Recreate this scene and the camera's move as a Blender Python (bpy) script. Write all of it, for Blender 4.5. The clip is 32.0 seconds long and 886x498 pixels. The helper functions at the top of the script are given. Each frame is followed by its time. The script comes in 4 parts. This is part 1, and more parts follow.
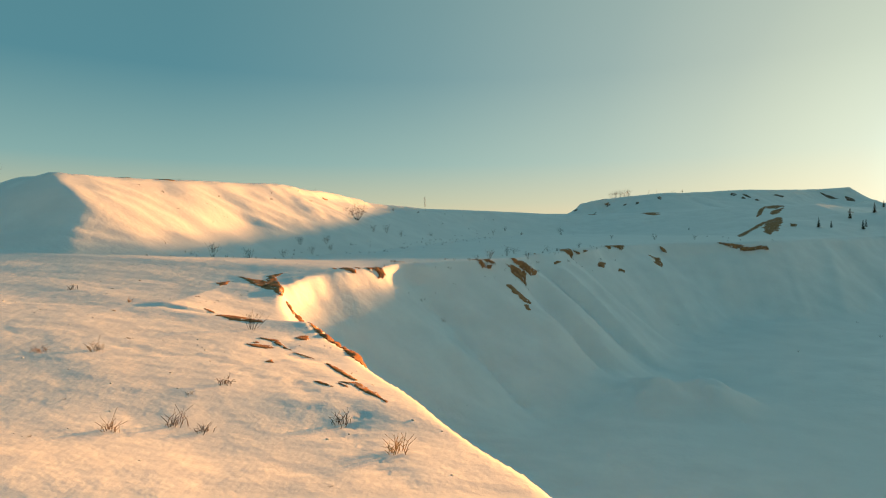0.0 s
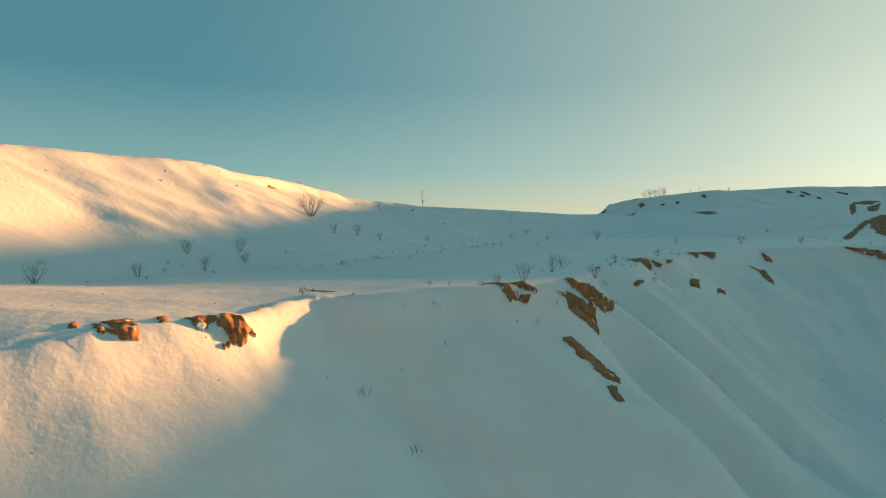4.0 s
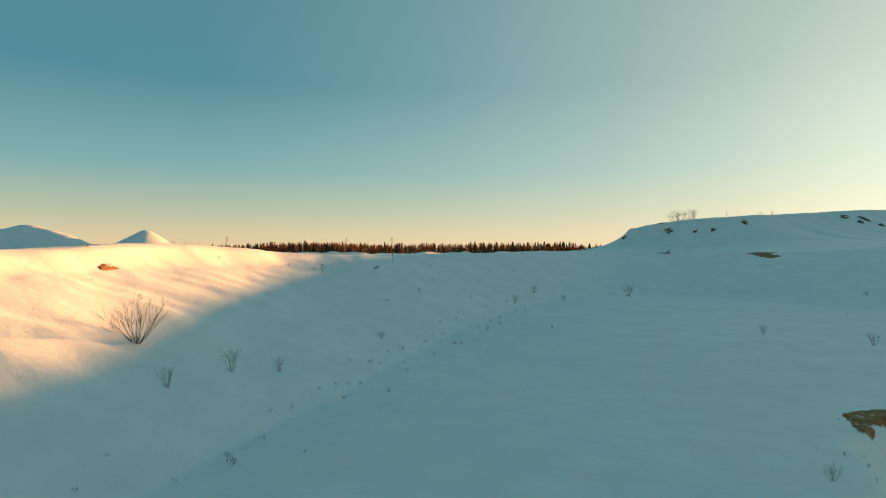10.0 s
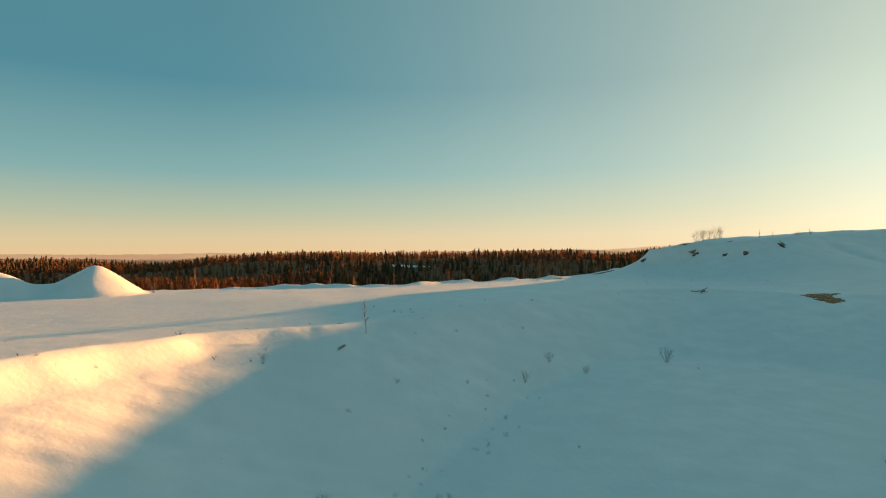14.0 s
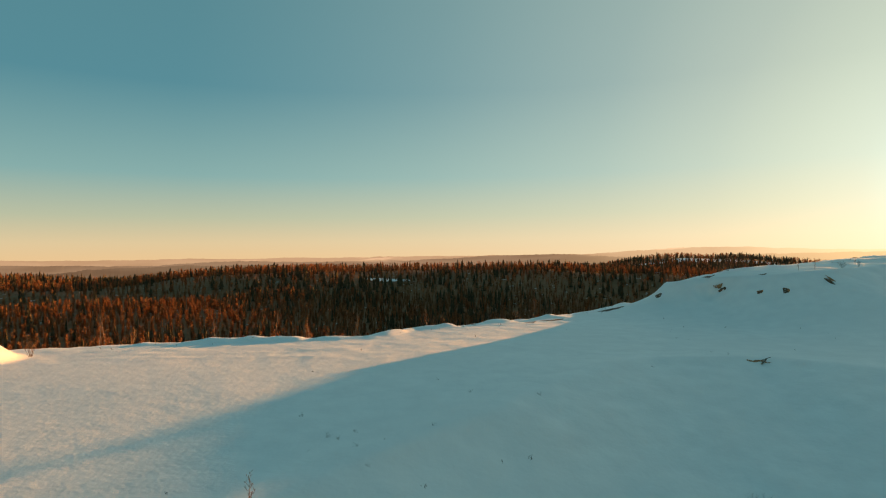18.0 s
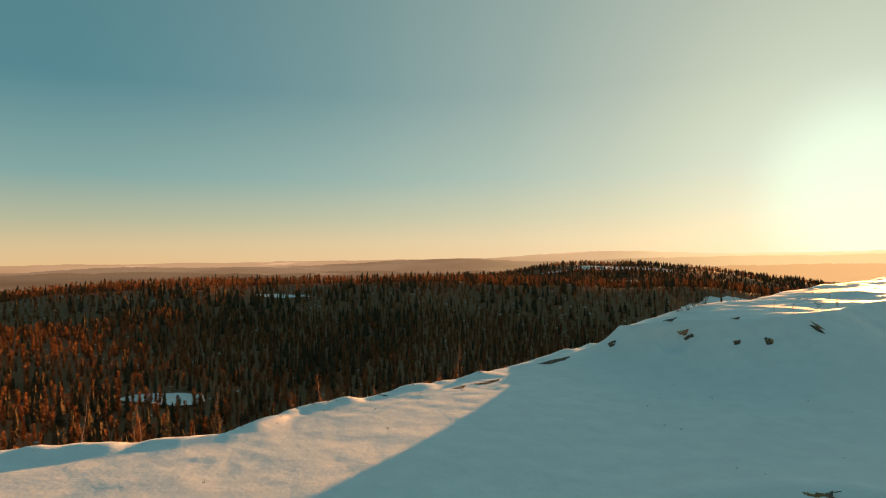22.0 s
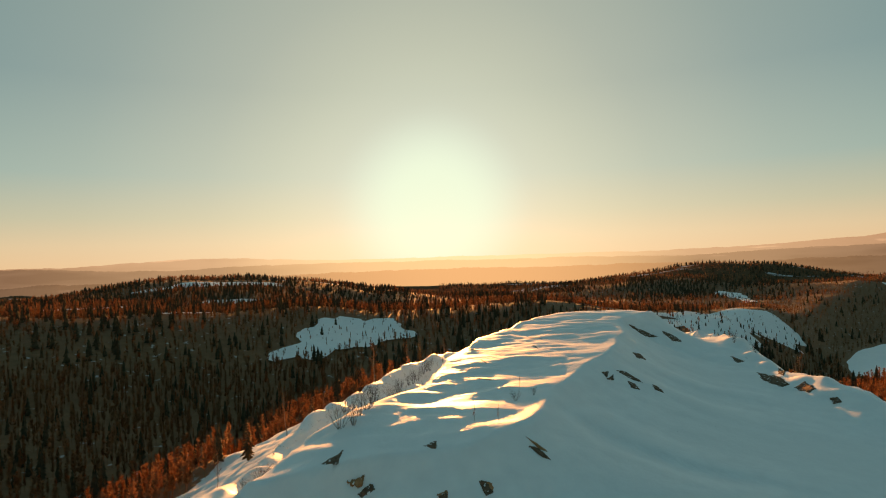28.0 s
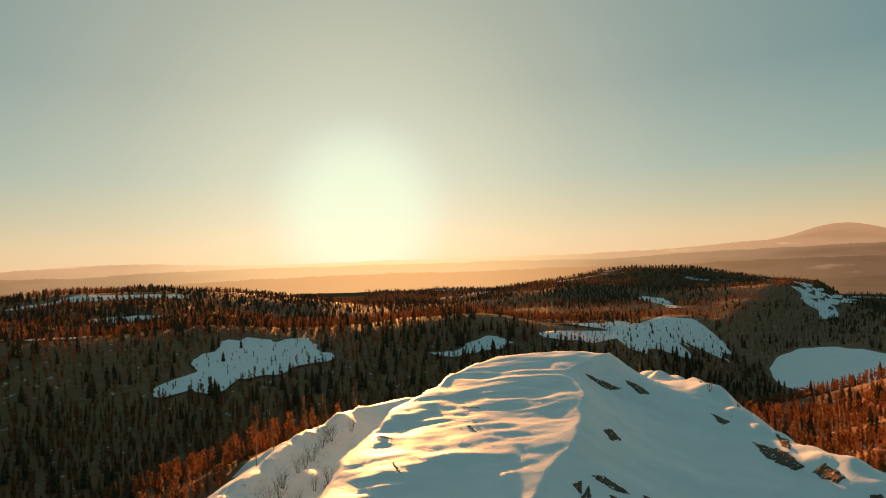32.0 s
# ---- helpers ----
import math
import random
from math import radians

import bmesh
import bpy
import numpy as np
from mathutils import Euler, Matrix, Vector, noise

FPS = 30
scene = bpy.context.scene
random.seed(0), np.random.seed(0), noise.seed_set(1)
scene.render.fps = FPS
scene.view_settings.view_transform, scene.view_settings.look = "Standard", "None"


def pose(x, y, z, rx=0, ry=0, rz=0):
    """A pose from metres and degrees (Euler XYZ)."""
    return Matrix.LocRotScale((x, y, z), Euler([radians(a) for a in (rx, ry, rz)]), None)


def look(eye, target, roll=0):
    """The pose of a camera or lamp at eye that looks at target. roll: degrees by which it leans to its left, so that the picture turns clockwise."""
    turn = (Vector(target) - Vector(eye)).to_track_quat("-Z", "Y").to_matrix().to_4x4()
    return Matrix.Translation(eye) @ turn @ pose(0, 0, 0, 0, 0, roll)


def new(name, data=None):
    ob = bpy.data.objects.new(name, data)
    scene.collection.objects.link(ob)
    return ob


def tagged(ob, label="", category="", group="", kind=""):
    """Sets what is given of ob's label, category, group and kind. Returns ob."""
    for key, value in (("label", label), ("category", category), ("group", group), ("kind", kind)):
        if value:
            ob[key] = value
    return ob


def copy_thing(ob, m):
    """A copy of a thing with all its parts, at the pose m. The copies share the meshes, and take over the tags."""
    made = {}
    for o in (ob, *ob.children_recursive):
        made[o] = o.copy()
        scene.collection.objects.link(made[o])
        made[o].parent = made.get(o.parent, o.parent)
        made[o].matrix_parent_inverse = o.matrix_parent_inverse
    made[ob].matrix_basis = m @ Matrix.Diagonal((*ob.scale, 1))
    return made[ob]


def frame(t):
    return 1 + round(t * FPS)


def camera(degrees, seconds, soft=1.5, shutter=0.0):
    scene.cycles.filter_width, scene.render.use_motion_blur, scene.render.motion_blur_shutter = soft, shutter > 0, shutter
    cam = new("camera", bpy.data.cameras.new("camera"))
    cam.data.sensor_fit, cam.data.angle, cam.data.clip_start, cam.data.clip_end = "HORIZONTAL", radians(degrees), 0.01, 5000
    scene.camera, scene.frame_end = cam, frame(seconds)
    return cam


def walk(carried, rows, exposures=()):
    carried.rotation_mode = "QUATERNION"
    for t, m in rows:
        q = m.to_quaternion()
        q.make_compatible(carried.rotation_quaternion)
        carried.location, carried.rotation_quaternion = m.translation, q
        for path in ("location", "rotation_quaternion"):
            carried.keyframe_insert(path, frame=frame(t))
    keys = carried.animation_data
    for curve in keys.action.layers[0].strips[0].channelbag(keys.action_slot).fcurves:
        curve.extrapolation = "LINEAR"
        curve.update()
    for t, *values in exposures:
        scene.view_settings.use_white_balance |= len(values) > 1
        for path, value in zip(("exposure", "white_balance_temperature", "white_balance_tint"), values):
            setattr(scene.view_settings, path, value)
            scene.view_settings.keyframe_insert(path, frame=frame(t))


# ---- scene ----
cam = camera(73.7, 32.0, soft=1.1)
PATH = [
    (0, (-0.718, 1.35, 0.059), (-0.732, 3.35, 0.046), -0.4),
    (0.5, (-0.586, 5.586, -0.153), (-0.606, 7.586, -0.159), -0.4),
    (1, (-0.414, 9.746, -0.315), (-0.44, 11.745, -0.314), -0.6),
    (1.5, (-0.277, 13.945, -0.402), (-0.308, 15.945, -0.397), -0.8),
    (2, (-0.162, 18.213, -0.438), (-0.196, 20.213, -0.429), -0.8),
    (2.5, (-0.038, 22.459, -0.43), (-0.077, 24.459, -0.419), -0.8),
    (3, (0.121, 26.64, -0.364), (0.078, 28.639, -0.351), -0.8),
    (3.5, (0.282, 30.765, -0.221), (0.233, 32.765, -0.208), -0.8),
    (4, (0.445, 34.835, 0.016), (0.395, 36.835, 0.031), -0.7),
    (4.5, (0.633, 38.69, 0.348), (0.577, 40.69, 0.366), -0.7),
    (6.5, (2.578, 50.154, 3.482), (2.491, 52.152, 3.496), -0.4),
    (7, (2.755, 52.845, 4.219), (2.674, 54.843, 4.235), -0.3),
    (7.5, (2.905, 55.231, 4.954), (2.829, 57.229, 4.968), -0.3),
    (8, (3.09, 57.391, 5.774), (3.017, 59.39, 5.792), -0.4),
    (8.5, (3.3, 59.358, 6.654), (3.226, 61.357, 6.67), -0.4),
    (9, (3.441, 61.284, 7.586), (3.368, 63.283, 7.603), -0.3),
    (9.5, (3.476, 63.279, 8.507), (3.406, 65.277, 8.524), -0.3),
    (10, (3.482, 65.315, 9.395), (3.416, 67.314, 9.414), -0.3),
    (10.5, (3.757, 67.148, 10.312), (3.688, 69.147, 10.331), -0.3),
    (11, (4.166, 68.983, 11.239), (4.095, 70.982, 11.258), -0.4),
    (11.5, (4.346, 71.216, 12.122), (4.272, 73.215, 12.141), -0.4),
    (12, (4.489, 73.539, 13.087), (4.417, 75.538, 13.107), -0.4),
    (12.5, (4.454, 75.882, 14.069), (4.381, 77.881, 14.088), -0.6),
    (13, (4.397, 78.354, 14.932), (4.324, 80.353, 14.951), -0.6),
    (13.5, (4.515, 80.96, 15.73), (4.439, 82.958, 15.748), -0.7),
    (14, (4.694, 83.813, 16.563), (4.612, 85.812, 16.582), -0.7),
    (14.5, (4.747, 87.073, 17.411), (4.666, 89.072, 17.43), -0.7),
    (16.5, (4.86, 100.621, 20.96), (4.781, 102.619, 20.988), -0.7),
    (17, (4.866, 103.784, 22.105), (4.787, 105.782, 22.133), -0.8),
    (17.5, (5.176, 107.798, 22.996), (5.123, 109.797, 23.025), -0.9),
    (18, (5.416, 111.915, 23.73), (5.39, 113.914, 23.761), -0.9),
    (18.5, (5.446, 115.879, 24.482), (5.455, 117.879, 24.514), -0.9),
    (19, (5.549, 120.013, 25.316), (5.587, 122.013, 25.35), -1.0),
    (19.5, (5.749, 124.242, 26.194), (5.805, 126.241, 26.228), -1.0),
    (20, (5.819, 128.339, 27.119), (5.883, 130.338, 27.155), -1.0),
    (20.5, (5.792, 132.38, 28.022), (5.891, 134.378, 28.059), -1.0),
    (21, (5.644, 136.195, 28.884), (5.788, 138.19, 28.921), -1.0),
    (21.5, (5.521, 139.8, 29.781), (5.729, 141.789, 29.818), -1.0),
    (22, (6.058, 144.201, 30.585), (6.351, 146.179, 30.622), -1.1),
    (22.5, (7.289, 149.487, 31.211), (7.676, 151.449, 31.248), -1.1),
    (23, (8.895, 154.838, 31.859), (9.348, 156.786, 31.898), -1.1),
    (23.5, (10.29, 159.411, 32.604), (10.796, 161.345, 32.642), -1.1),
    (24, (11.089, 163.037, 33.45), (11.704, 164.94, 33.487), -1.2),
    (24.5, (11.801, 166.32, 34.341), (12.555, 168.173, 34.377), -1.3),
    (25, (12.902, 169.926, 35.226), (13.763, 171.731, 35.261), -1.3),
    (25.5, (14.105, 173.468, 36.119), (15.021, 175.245, 36.153), -1.3),
    (27.5, (24.021, 189.466, 39.605), (25.374, 190.939, 39.631), -1.6),
    (28, (26.375, 192.543, 40.656), (27.798, 193.948, 40.681), -1.7),
    (28.5, (29.04, 195.591, 41.657), (30.524, 196.932, 41.681), -1.8),
    (29, (32.039, 198.558, 42.595), (33.561, 199.855, 42.62), -1.9),
    (29.5, (35.251, 201.378, 43.448), (36.787, 202.659, 43.473), -1.9),
    (30, (38.644, 204.127, 44.225), (40.192, 205.394, 44.252), -1.9),
    (30.5, (42.231, 206.828, 44.881), (43.793, 208.077, 44.908), -1.9),
    (31, (46.042, 209.434, 45.456), (47.613, 210.672, 45.484), -1.9),
    (31.5, (50.119, 211.839, 45.952), (51.698, 213.066, 45.98), -2.0),
    (32, (54.369, 214.032, 46.327), (55.953, 215.253, 46.356), -2.0),
]
# the picture warms as the lens turns to the sun
EXPOSURES = [(0.0, 1.40, 7400, 17), (4.0, 1.40, 7150, 14), (7.0, 1.45, 7000, 13), (13.0, 1.42, 7100, 15), (19.0, 1.42, 7450, 17), (23.0, 1.25, 7700, 19), (28.0, 1.19, 8000, 23), (32.0, 1.19, 8150, 24)]
walk(cam, [(t, look(eye, target, roll)) for t, eye, target, roll in PATH], EXPOSURES)

# ---------------------------------------------------------------- light
SUN_AZ, SUN_EL = radians(44.5), radians(4.7)
SUN_DIR = Vector((math.sin(SUN_AZ) * math.cos(SUN_EL), math.cos(SUN_AZ) * math.cos(SUN_EL), math.sin(SUN_EL)))


def ramp(nt, stops, interp="LINEAR"):
    n = nt.nodes.new("ShaderNodeValToRGB")
    n.color_ramp.interpolation = interp
    while len(n.color_ramp.elements) < len(stops):
        n.color_ramp.elements.new(0.5)
    for e, (p, c) in zip(n.color_ramp.elements, stops):
        e.position, e.color = p, (*c, 1)
    return n


def build_world():
    w = bpy.data.worlds.new("winter_sky")
    w.use_nodes = True
    scene.world = w
    nt = w.node_tree
    nt.nodes.clear()
    link = nt.links.new
    out = nt.nodes.new("ShaderNodeOutputWorld")
    tc = nt.nodes.new("ShaderNodeTexCoord")
    sky = nt.nodes.new("ShaderNodeTexSky")
    sky.sky_type, sky.sun_disc = "NISHITA", False
    sky.sun_elevation, sky.sun_rotation = SUN_EL, SUN_AZ
    sky.air_density, sky.dust_density, sky.ozone_density = 1.0, 1.0, 2.0
    bg_sky = nt.nodes.new("ShaderNodeBackground")
    bg_sky.inputs["Strength"].default_value = 0.002
    link(sky.outputs[0], bg_sky.inputs["Color"])
    # clear winter dusk: height gradient plus the aureole of the low sun
    sep = nt.nodes.new("ShaderNodeSeparateXYZ")
    link(tc.outputs["Generated"], sep.inputs[0])
    height = ramp(nt, [(0.0, (0.64, 0.465, 0.255)), (0.03, (0.56, 0.48, 0.30)), (0.07, (0.36, 0.43, 0.325)), (0.135, (0.16, 0.34, 0.355)),
                       (0.27, (0.05, 0.205, 0.27)), (0.42, (0.05, 0.19, 0.245)), (0.7, (0.05, 0.178, 0.23)), (1.0, (0.045, 0.17, 0.22))])
    link(sep.outputs["Z"], height.inputs["Fac"])
    dot = nt.nodes.new("ShaderNodeVectorMath")
    dot.operation = "DOT_PRODUCT"
    dot.inputs[1].default_value = SUN_DIR
    link(tc.outputs["Generated"], dot.inputs[0])
    arc = nt.nodes.new("ShaderNodeMath")
    arc.operation = "ARCCOSINE"
    link(dot.outputs["Value"], arc.inputs[0])
    norm = nt.nodes.new("ShaderNodeMath")
    norm.operation = "DIVIDE"
    norm.inputs[1].default_value = math.pi
    link(arc.outputs[0], norm.inputs[0])
    glow = ramp(nt, [(0.0, (0.43, 0.52, 0.50)), (0.02, (0.44, 0.54, 0.50)), (0.036, (0.44, 0.55, 0.46)), (0.058, (0.44, 0.51, 0.37)), (0.085, (0.38, 0.42, 0.285)), (0.115, (0.31, 0.33, 0.23)),
                     (0.17, (0.19, 0.21, 0.155)), (0.26, (0.08, 0.095, 0.075)), (0.38, (0.0, 0.0, 0.0))], "B_SPLINE")
    link(norm.outputs[0], glow.inputs["Fac"])
    add = nt.nodes.new("ShaderNodeMix")
    add.data_type, add.blend_type = "RGBA", "SCREEN"
    add.inputs[0].default_value = 1.0
    link(height.outputs[0], add.inputs[6])
    link(glow.outputs[0], add.inputs[7])
    bg = nt.nodes.new("ShaderNodeBackground")
    bg.inputs["Strength"].default_value = 0.45
    core = ramp(nt, [(0.0, (1, 1, 1)), (0.018, (1, 1, 1)), (0.056, (0, 0, 0))], "EASE")
    link(norm.outputs[0], core.inputs["Fac"])
    disc = nt.nodes.new("ShaderNodeMix")
    disc.data_type = "RGBA"
    link(core.outputs[0], disc.inputs[0])
    link(add.outputs[2], disc.inputs[6])
    disc.inputs[7].default_value = (0.62, 0.90, 0.78, 1)
    link(disc.outputs[2], bg.inputs["Color"])
    both = nt.nodes.new("ShaderNodeAddShader")
    link(bg_sky.outputs[0], both.inputs[0])
    link(bg.outputs[0], both.inputs[1])
    link(both.outputs[0], out.inputs["Surface"])


build_world()
sun = new("sun", bpy.data.lights.new("sun", "SUN"))
sun.data.energy, sun.data.angle, sun.data.color = 6.1, radians(0.6), (1.0, 0.455, 0.135)
sun.matrix_world = Matrix.Translation((0, 0, 400)) @ (-SUN_DIR).to_track_quat("-Z", "Y").to_matrix().to_4x4()


# ---------------------------------------------------------------- materials
def material(name, colors, scale=1.0, rough=0.8, bumps=(), detail=6.0, second=None, translucent=0.0, spec=0.3, island=0.0):
    """A rough surface: noise between colours, a larger second variation, and relief in metres (scale, depth)."""
    m = bpy.data.materials.new(name)
    m.use_nodes = True
    nt = m.node_tree
    link = nt.links.new
    b = nt.nodes["Principled BSDF"]
    b.inputs["Roughness"].default_value = rough
    b.inputs["Specular IOR Level"].default_value = spec
    geo = nt.nodes.new("ShaderNodeNewGeometry")
    n = nt.nodes.new("ShaderNodeTexNoise")
    n.inputs["Scale"].default_value, n.inputs["Detail"].default_value = scale, detail
    link(geo.outputs["Position"], n.inputs["Vector"])
    r = ramp(nt, [(0.3 + 0.4 * i / max(1, len(colors) - 1), c) for i, c in enumerate(colors)])
    link(n.outputs["Fac"], r.inputs["Fac"])
    col = r.outputs[0]
    if second:
        s2, c2, lo, hi = second
        n2 = nt.nodes.new("ShaderNodeTexNoise")
        n2.inputs["Scale"].default_value, n2.inputs["Detail"].default_value = s2, 4.0
        link(geo.outputs["Position"], n2.inputs["Vector"])
        f2 = ramp(nt, [(lo, (0, 0, 0)), (hi, (1, 1, 1))])
        link(n2.outputs["Fac"], f2.inputs["Fac"])
        mx = nt.nodes.new("ShaderNodeMix")
        mx.data_type = "RGBA"
        link(f2.outputs[0], mx.inputs[0])
        link(col, mx.inputs[6])
        mx.inputs[7].default_value = (*c2, 1)
        col = mx.outputs[2]
    if island:
        hsv = nt.nodes.new("ShaderNodeHueSaturation")
        mr = nt.nodes.new("ShaderNodeMapRange")
        mr.inputs["To Min"].default_value, mr.inputs["To Max"].default_value = 1 - island, 1 + island
        link(geo.outputs["Random Per Island"], mr.inputs["Value"])
        link(mr.outputs[0], hsv.inputs["Value"])
        link(col, hsv.inputs["Color"])
        col = hsv.outputs[0]
    link(col, b.inputs["Base Color"])
    last = None
    for bs, depth in bumps:
        nb = nt.nodes.new("ShaderNodeTexNoise")
        nb.inputs["Scale"].default_value, nb.inputs["Detail"].default_value = bs, 5.0
        link(geo.outputs["Position"], nb.inputs["Vector"])
        bp = nt.nodes.new("ShaderNodeBump")
        bp.inputs["Distance"].default_value, bp.inputs["Strength"].default_value = depth, 1.0
        link(nb.outputs["Fac"], bp.inputs["Height"])
        if last:
            link(last.outputs[0], bp.inputs["Normal"])
        last = bp
    if last:
        link(last.outputs[0], b.inputs["Normal"])
    if translucent:
        t = nt.nodes.new("ShaderNodeBsdfTranslucent")
        link(col, t.inputs["Color"])
        mix = nt.nodes.new("ShaderNodeMixShader")
        mix.inputs[0].default_value = translucent
        link(b.outputs[0], mix.inputs[1])
        link(t.outputs[0], mix.inputs[2])
        link(mix.outputs[0], nt.nodes["Material Output"].inputs["Surface"])
    return m


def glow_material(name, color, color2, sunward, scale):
    """Plain distant backdrop: haze before far hills painted as emission, stronger towards the sun."""
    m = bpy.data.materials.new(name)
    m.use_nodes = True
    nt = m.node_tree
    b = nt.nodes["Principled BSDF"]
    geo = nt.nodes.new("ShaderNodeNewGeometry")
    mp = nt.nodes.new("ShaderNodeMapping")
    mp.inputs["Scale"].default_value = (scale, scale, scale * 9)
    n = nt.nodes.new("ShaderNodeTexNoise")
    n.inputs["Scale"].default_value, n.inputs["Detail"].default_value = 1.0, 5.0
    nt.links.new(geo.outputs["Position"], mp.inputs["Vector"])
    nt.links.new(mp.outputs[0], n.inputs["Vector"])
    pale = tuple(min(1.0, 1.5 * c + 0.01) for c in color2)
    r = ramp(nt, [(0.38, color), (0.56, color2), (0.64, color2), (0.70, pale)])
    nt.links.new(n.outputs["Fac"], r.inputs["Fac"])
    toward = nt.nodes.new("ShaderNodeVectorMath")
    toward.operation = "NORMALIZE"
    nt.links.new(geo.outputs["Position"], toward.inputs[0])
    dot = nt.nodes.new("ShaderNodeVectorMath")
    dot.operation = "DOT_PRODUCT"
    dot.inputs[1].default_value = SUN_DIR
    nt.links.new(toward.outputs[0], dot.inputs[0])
    # sun glow in the air, put into the emission colour
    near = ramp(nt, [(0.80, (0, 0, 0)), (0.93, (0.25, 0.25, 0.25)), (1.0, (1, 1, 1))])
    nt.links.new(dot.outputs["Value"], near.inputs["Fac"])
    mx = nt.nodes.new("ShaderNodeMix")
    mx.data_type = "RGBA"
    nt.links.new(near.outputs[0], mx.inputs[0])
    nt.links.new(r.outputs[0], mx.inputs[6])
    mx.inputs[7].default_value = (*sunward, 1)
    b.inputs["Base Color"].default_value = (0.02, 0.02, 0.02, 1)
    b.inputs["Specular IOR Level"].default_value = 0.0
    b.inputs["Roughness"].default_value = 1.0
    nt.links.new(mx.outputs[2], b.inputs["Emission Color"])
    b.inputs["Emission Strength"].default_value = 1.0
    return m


M_SNOW = material("wind_packed_snow", [(0.76, 0.77, 0.775), (0.84, 0.845, 0.84)], 0.35, 0.55, [(0.7, 0.055), (2.2, 0.024), (8.0, 0.006), (30.0, 0.0025)], second=(0.05, (0.77, 0.78, 0.78), 0.45, 0.7), spec=0.35)
M_LITTER = material("forest_floor_snow", [(0.20, 0.09, 0.04), (0.27, 0.128, 0.062)], 0.25, 0.9, [(0.7, 0.3)], second=(0.22, (0.5, 0.48, 0.46), 0.65, 0.72))
M_WOODLAND = material("far_woodland", [(0.10, 0.056, 0.031), (0.16, 0.092, 0.052)], 0.06, 1.0, [(0.05, 8.0)], second=(0.007, (0.6, 0.62, 0.65), 0.62, 0.67), spec=0.0)
M_SOIL = material("frozen_ochre_soil", [(0.24, 0.105, 0.048), (0.38, 0.175, 0.08), (0.47, 0.24, 0.12)], 1.6, 0.95, [(1.4, 0.10), (7.0, 0.045), (30.0, 0.012)], second=(2.6, (0.78, 0.79, 0.79), 0.63, 0.66), spec=0.1)
M_ROCK = material("dark_frozen_clay", [(0.10, 0.06, 0.04), (0.21, 0.125, 0.08)], 2.2, 0.95, [(2.0, 0.12), (10.0, 0.04)], second=(2.0, (0.78, 0.79, 0.79), 0.62, 0.66), spec=0.1)
M_TWIG = material("brown_bare_twigs", [(0.07, 0.048, 0.035), (0.14, 0.09, 0.06)], 6.0, 0.9, spec=0.1)
M_GRASS = material("dry_straw_grass", [(0.28, 0.19, 0.10), (0.42, 0.30, 0.17)], 5.0, 0.9, translucent=0.3, spec=0.1)
M_SPRUCE = material("spruce_needles", [(0.07, 0.05, 0.028), (0.12, 0.082, 0.043)], 0.4, 0.9, translucent=0.22, spec=0.1, island=0.2)
M_BIRCH = material("bare_birch_twigs", [(0.24, 0.10, 0.043), (0.33, 0.148, 0.068)], 0.15, 0.9, translucent=0.18, spec=0.05, island=0.2)
M_BARK = material("pale_bark", [(0.16, 0.12, 0.09), (0.34, 0.28, 0.23)], 3.0, 0.9, spec=0.1)
M_WALL = material("house_timber_wall", [(0.16, 0.12, 0.09), (0.24, 0.18, 0.13)], 1.0, 0.9)
M_DARK = material("dark_window_glass", [(0.02, 0.02, 0.025), (0.035, 0.035, 0.04)], 1.0, 0.15, spec=0.5)
M_STICK = material("weathered_plank", [(0.13, 0.10, 0.08), (0.24, 0.19, 0.15)], 4.0, 0.9, [(20.0, 0.01)])

# ---------------------------------------------------------------- the lie of the land
_tab = np.random.RandomState(7).rand(256, 256)


def vnoise(x, y, seed=0):
    """Smooth value noise, -1 to 1."""
    x, y = np.asarray(x, float) + seed * 17.31, np.asarray(y, float) + seed * 9.73
    xi, yi = np.floor(x).astype(int), np.floor(y).astype(int)
    fx, fy = x - xi, y - yi
    fx, fy = fx * fx * fx * (fx * (fx * 6 - 15) + 10), fy * fy * fy * (fy * (fy * 6 - 15) + 10)
    a, b = _tab[xi % 256, yi % 256], _tab[(xi + 1) % 256, yi % 256]
    c, d = _tab[xi % 256, (yi + 1) % 256], _tab[(xi + 1) % 256, (yi + 1) % 256]
    return 2 * ((a * (1 - fx) + b * fx) * (1 - fy) + (c * (1 - fx) + d * fx) * fy) - 1


def fnoise(x, y, seed=0, octaves=4):
    return sum(vnoise(x * 2.03**k, y * 2.03**k, seed + k) * 0.5**k for k in range(octaves))


def inside(px, py, poly):
    """Signed distance to a closed outline (positive inside) and the length along it of the nearest place."""
    best, along, run = np.full(px.shape, 1e12), np.zeros(px.shape), 0.0
    odd = np.zeros(px.shape, bool)
    for (ax, ay), (bx, by) in zip(poly, poly[1:] + poly[:1]):
        dx, dy = bx - ax, by - ay
        ln = math.hypot(dx, dy)
        h = np.clip(((px - ax) * dx + (py - ay) * dy) / (ln * ln), 0, 1)
        d = (px - ax - h * dx) ** 2 + (py - ay - h * dy) ** 2
        near = d < best
        best[near], along[near] = d[near], (run + h * ln)[near]
        if ay != by:
            odd ^= ((ay > py) != (by > py)) & (px < dx * (py - ay) / (by - ay) + ax)
        run += ln
    return np.where(odd, 1, -1) * np.sqrt(best), along


def sstep(a, b, v):
    t = np.clip((v - a) / (b - a), 0, 1)
    return t * t * (3 - 2 * t)


def smax(a, b, k):
    h = np.clip(0.5 + 0.5 * (a - b) / k, 0, 1)
    return b * (1 - h) + a * h + k * h * (1 - h)


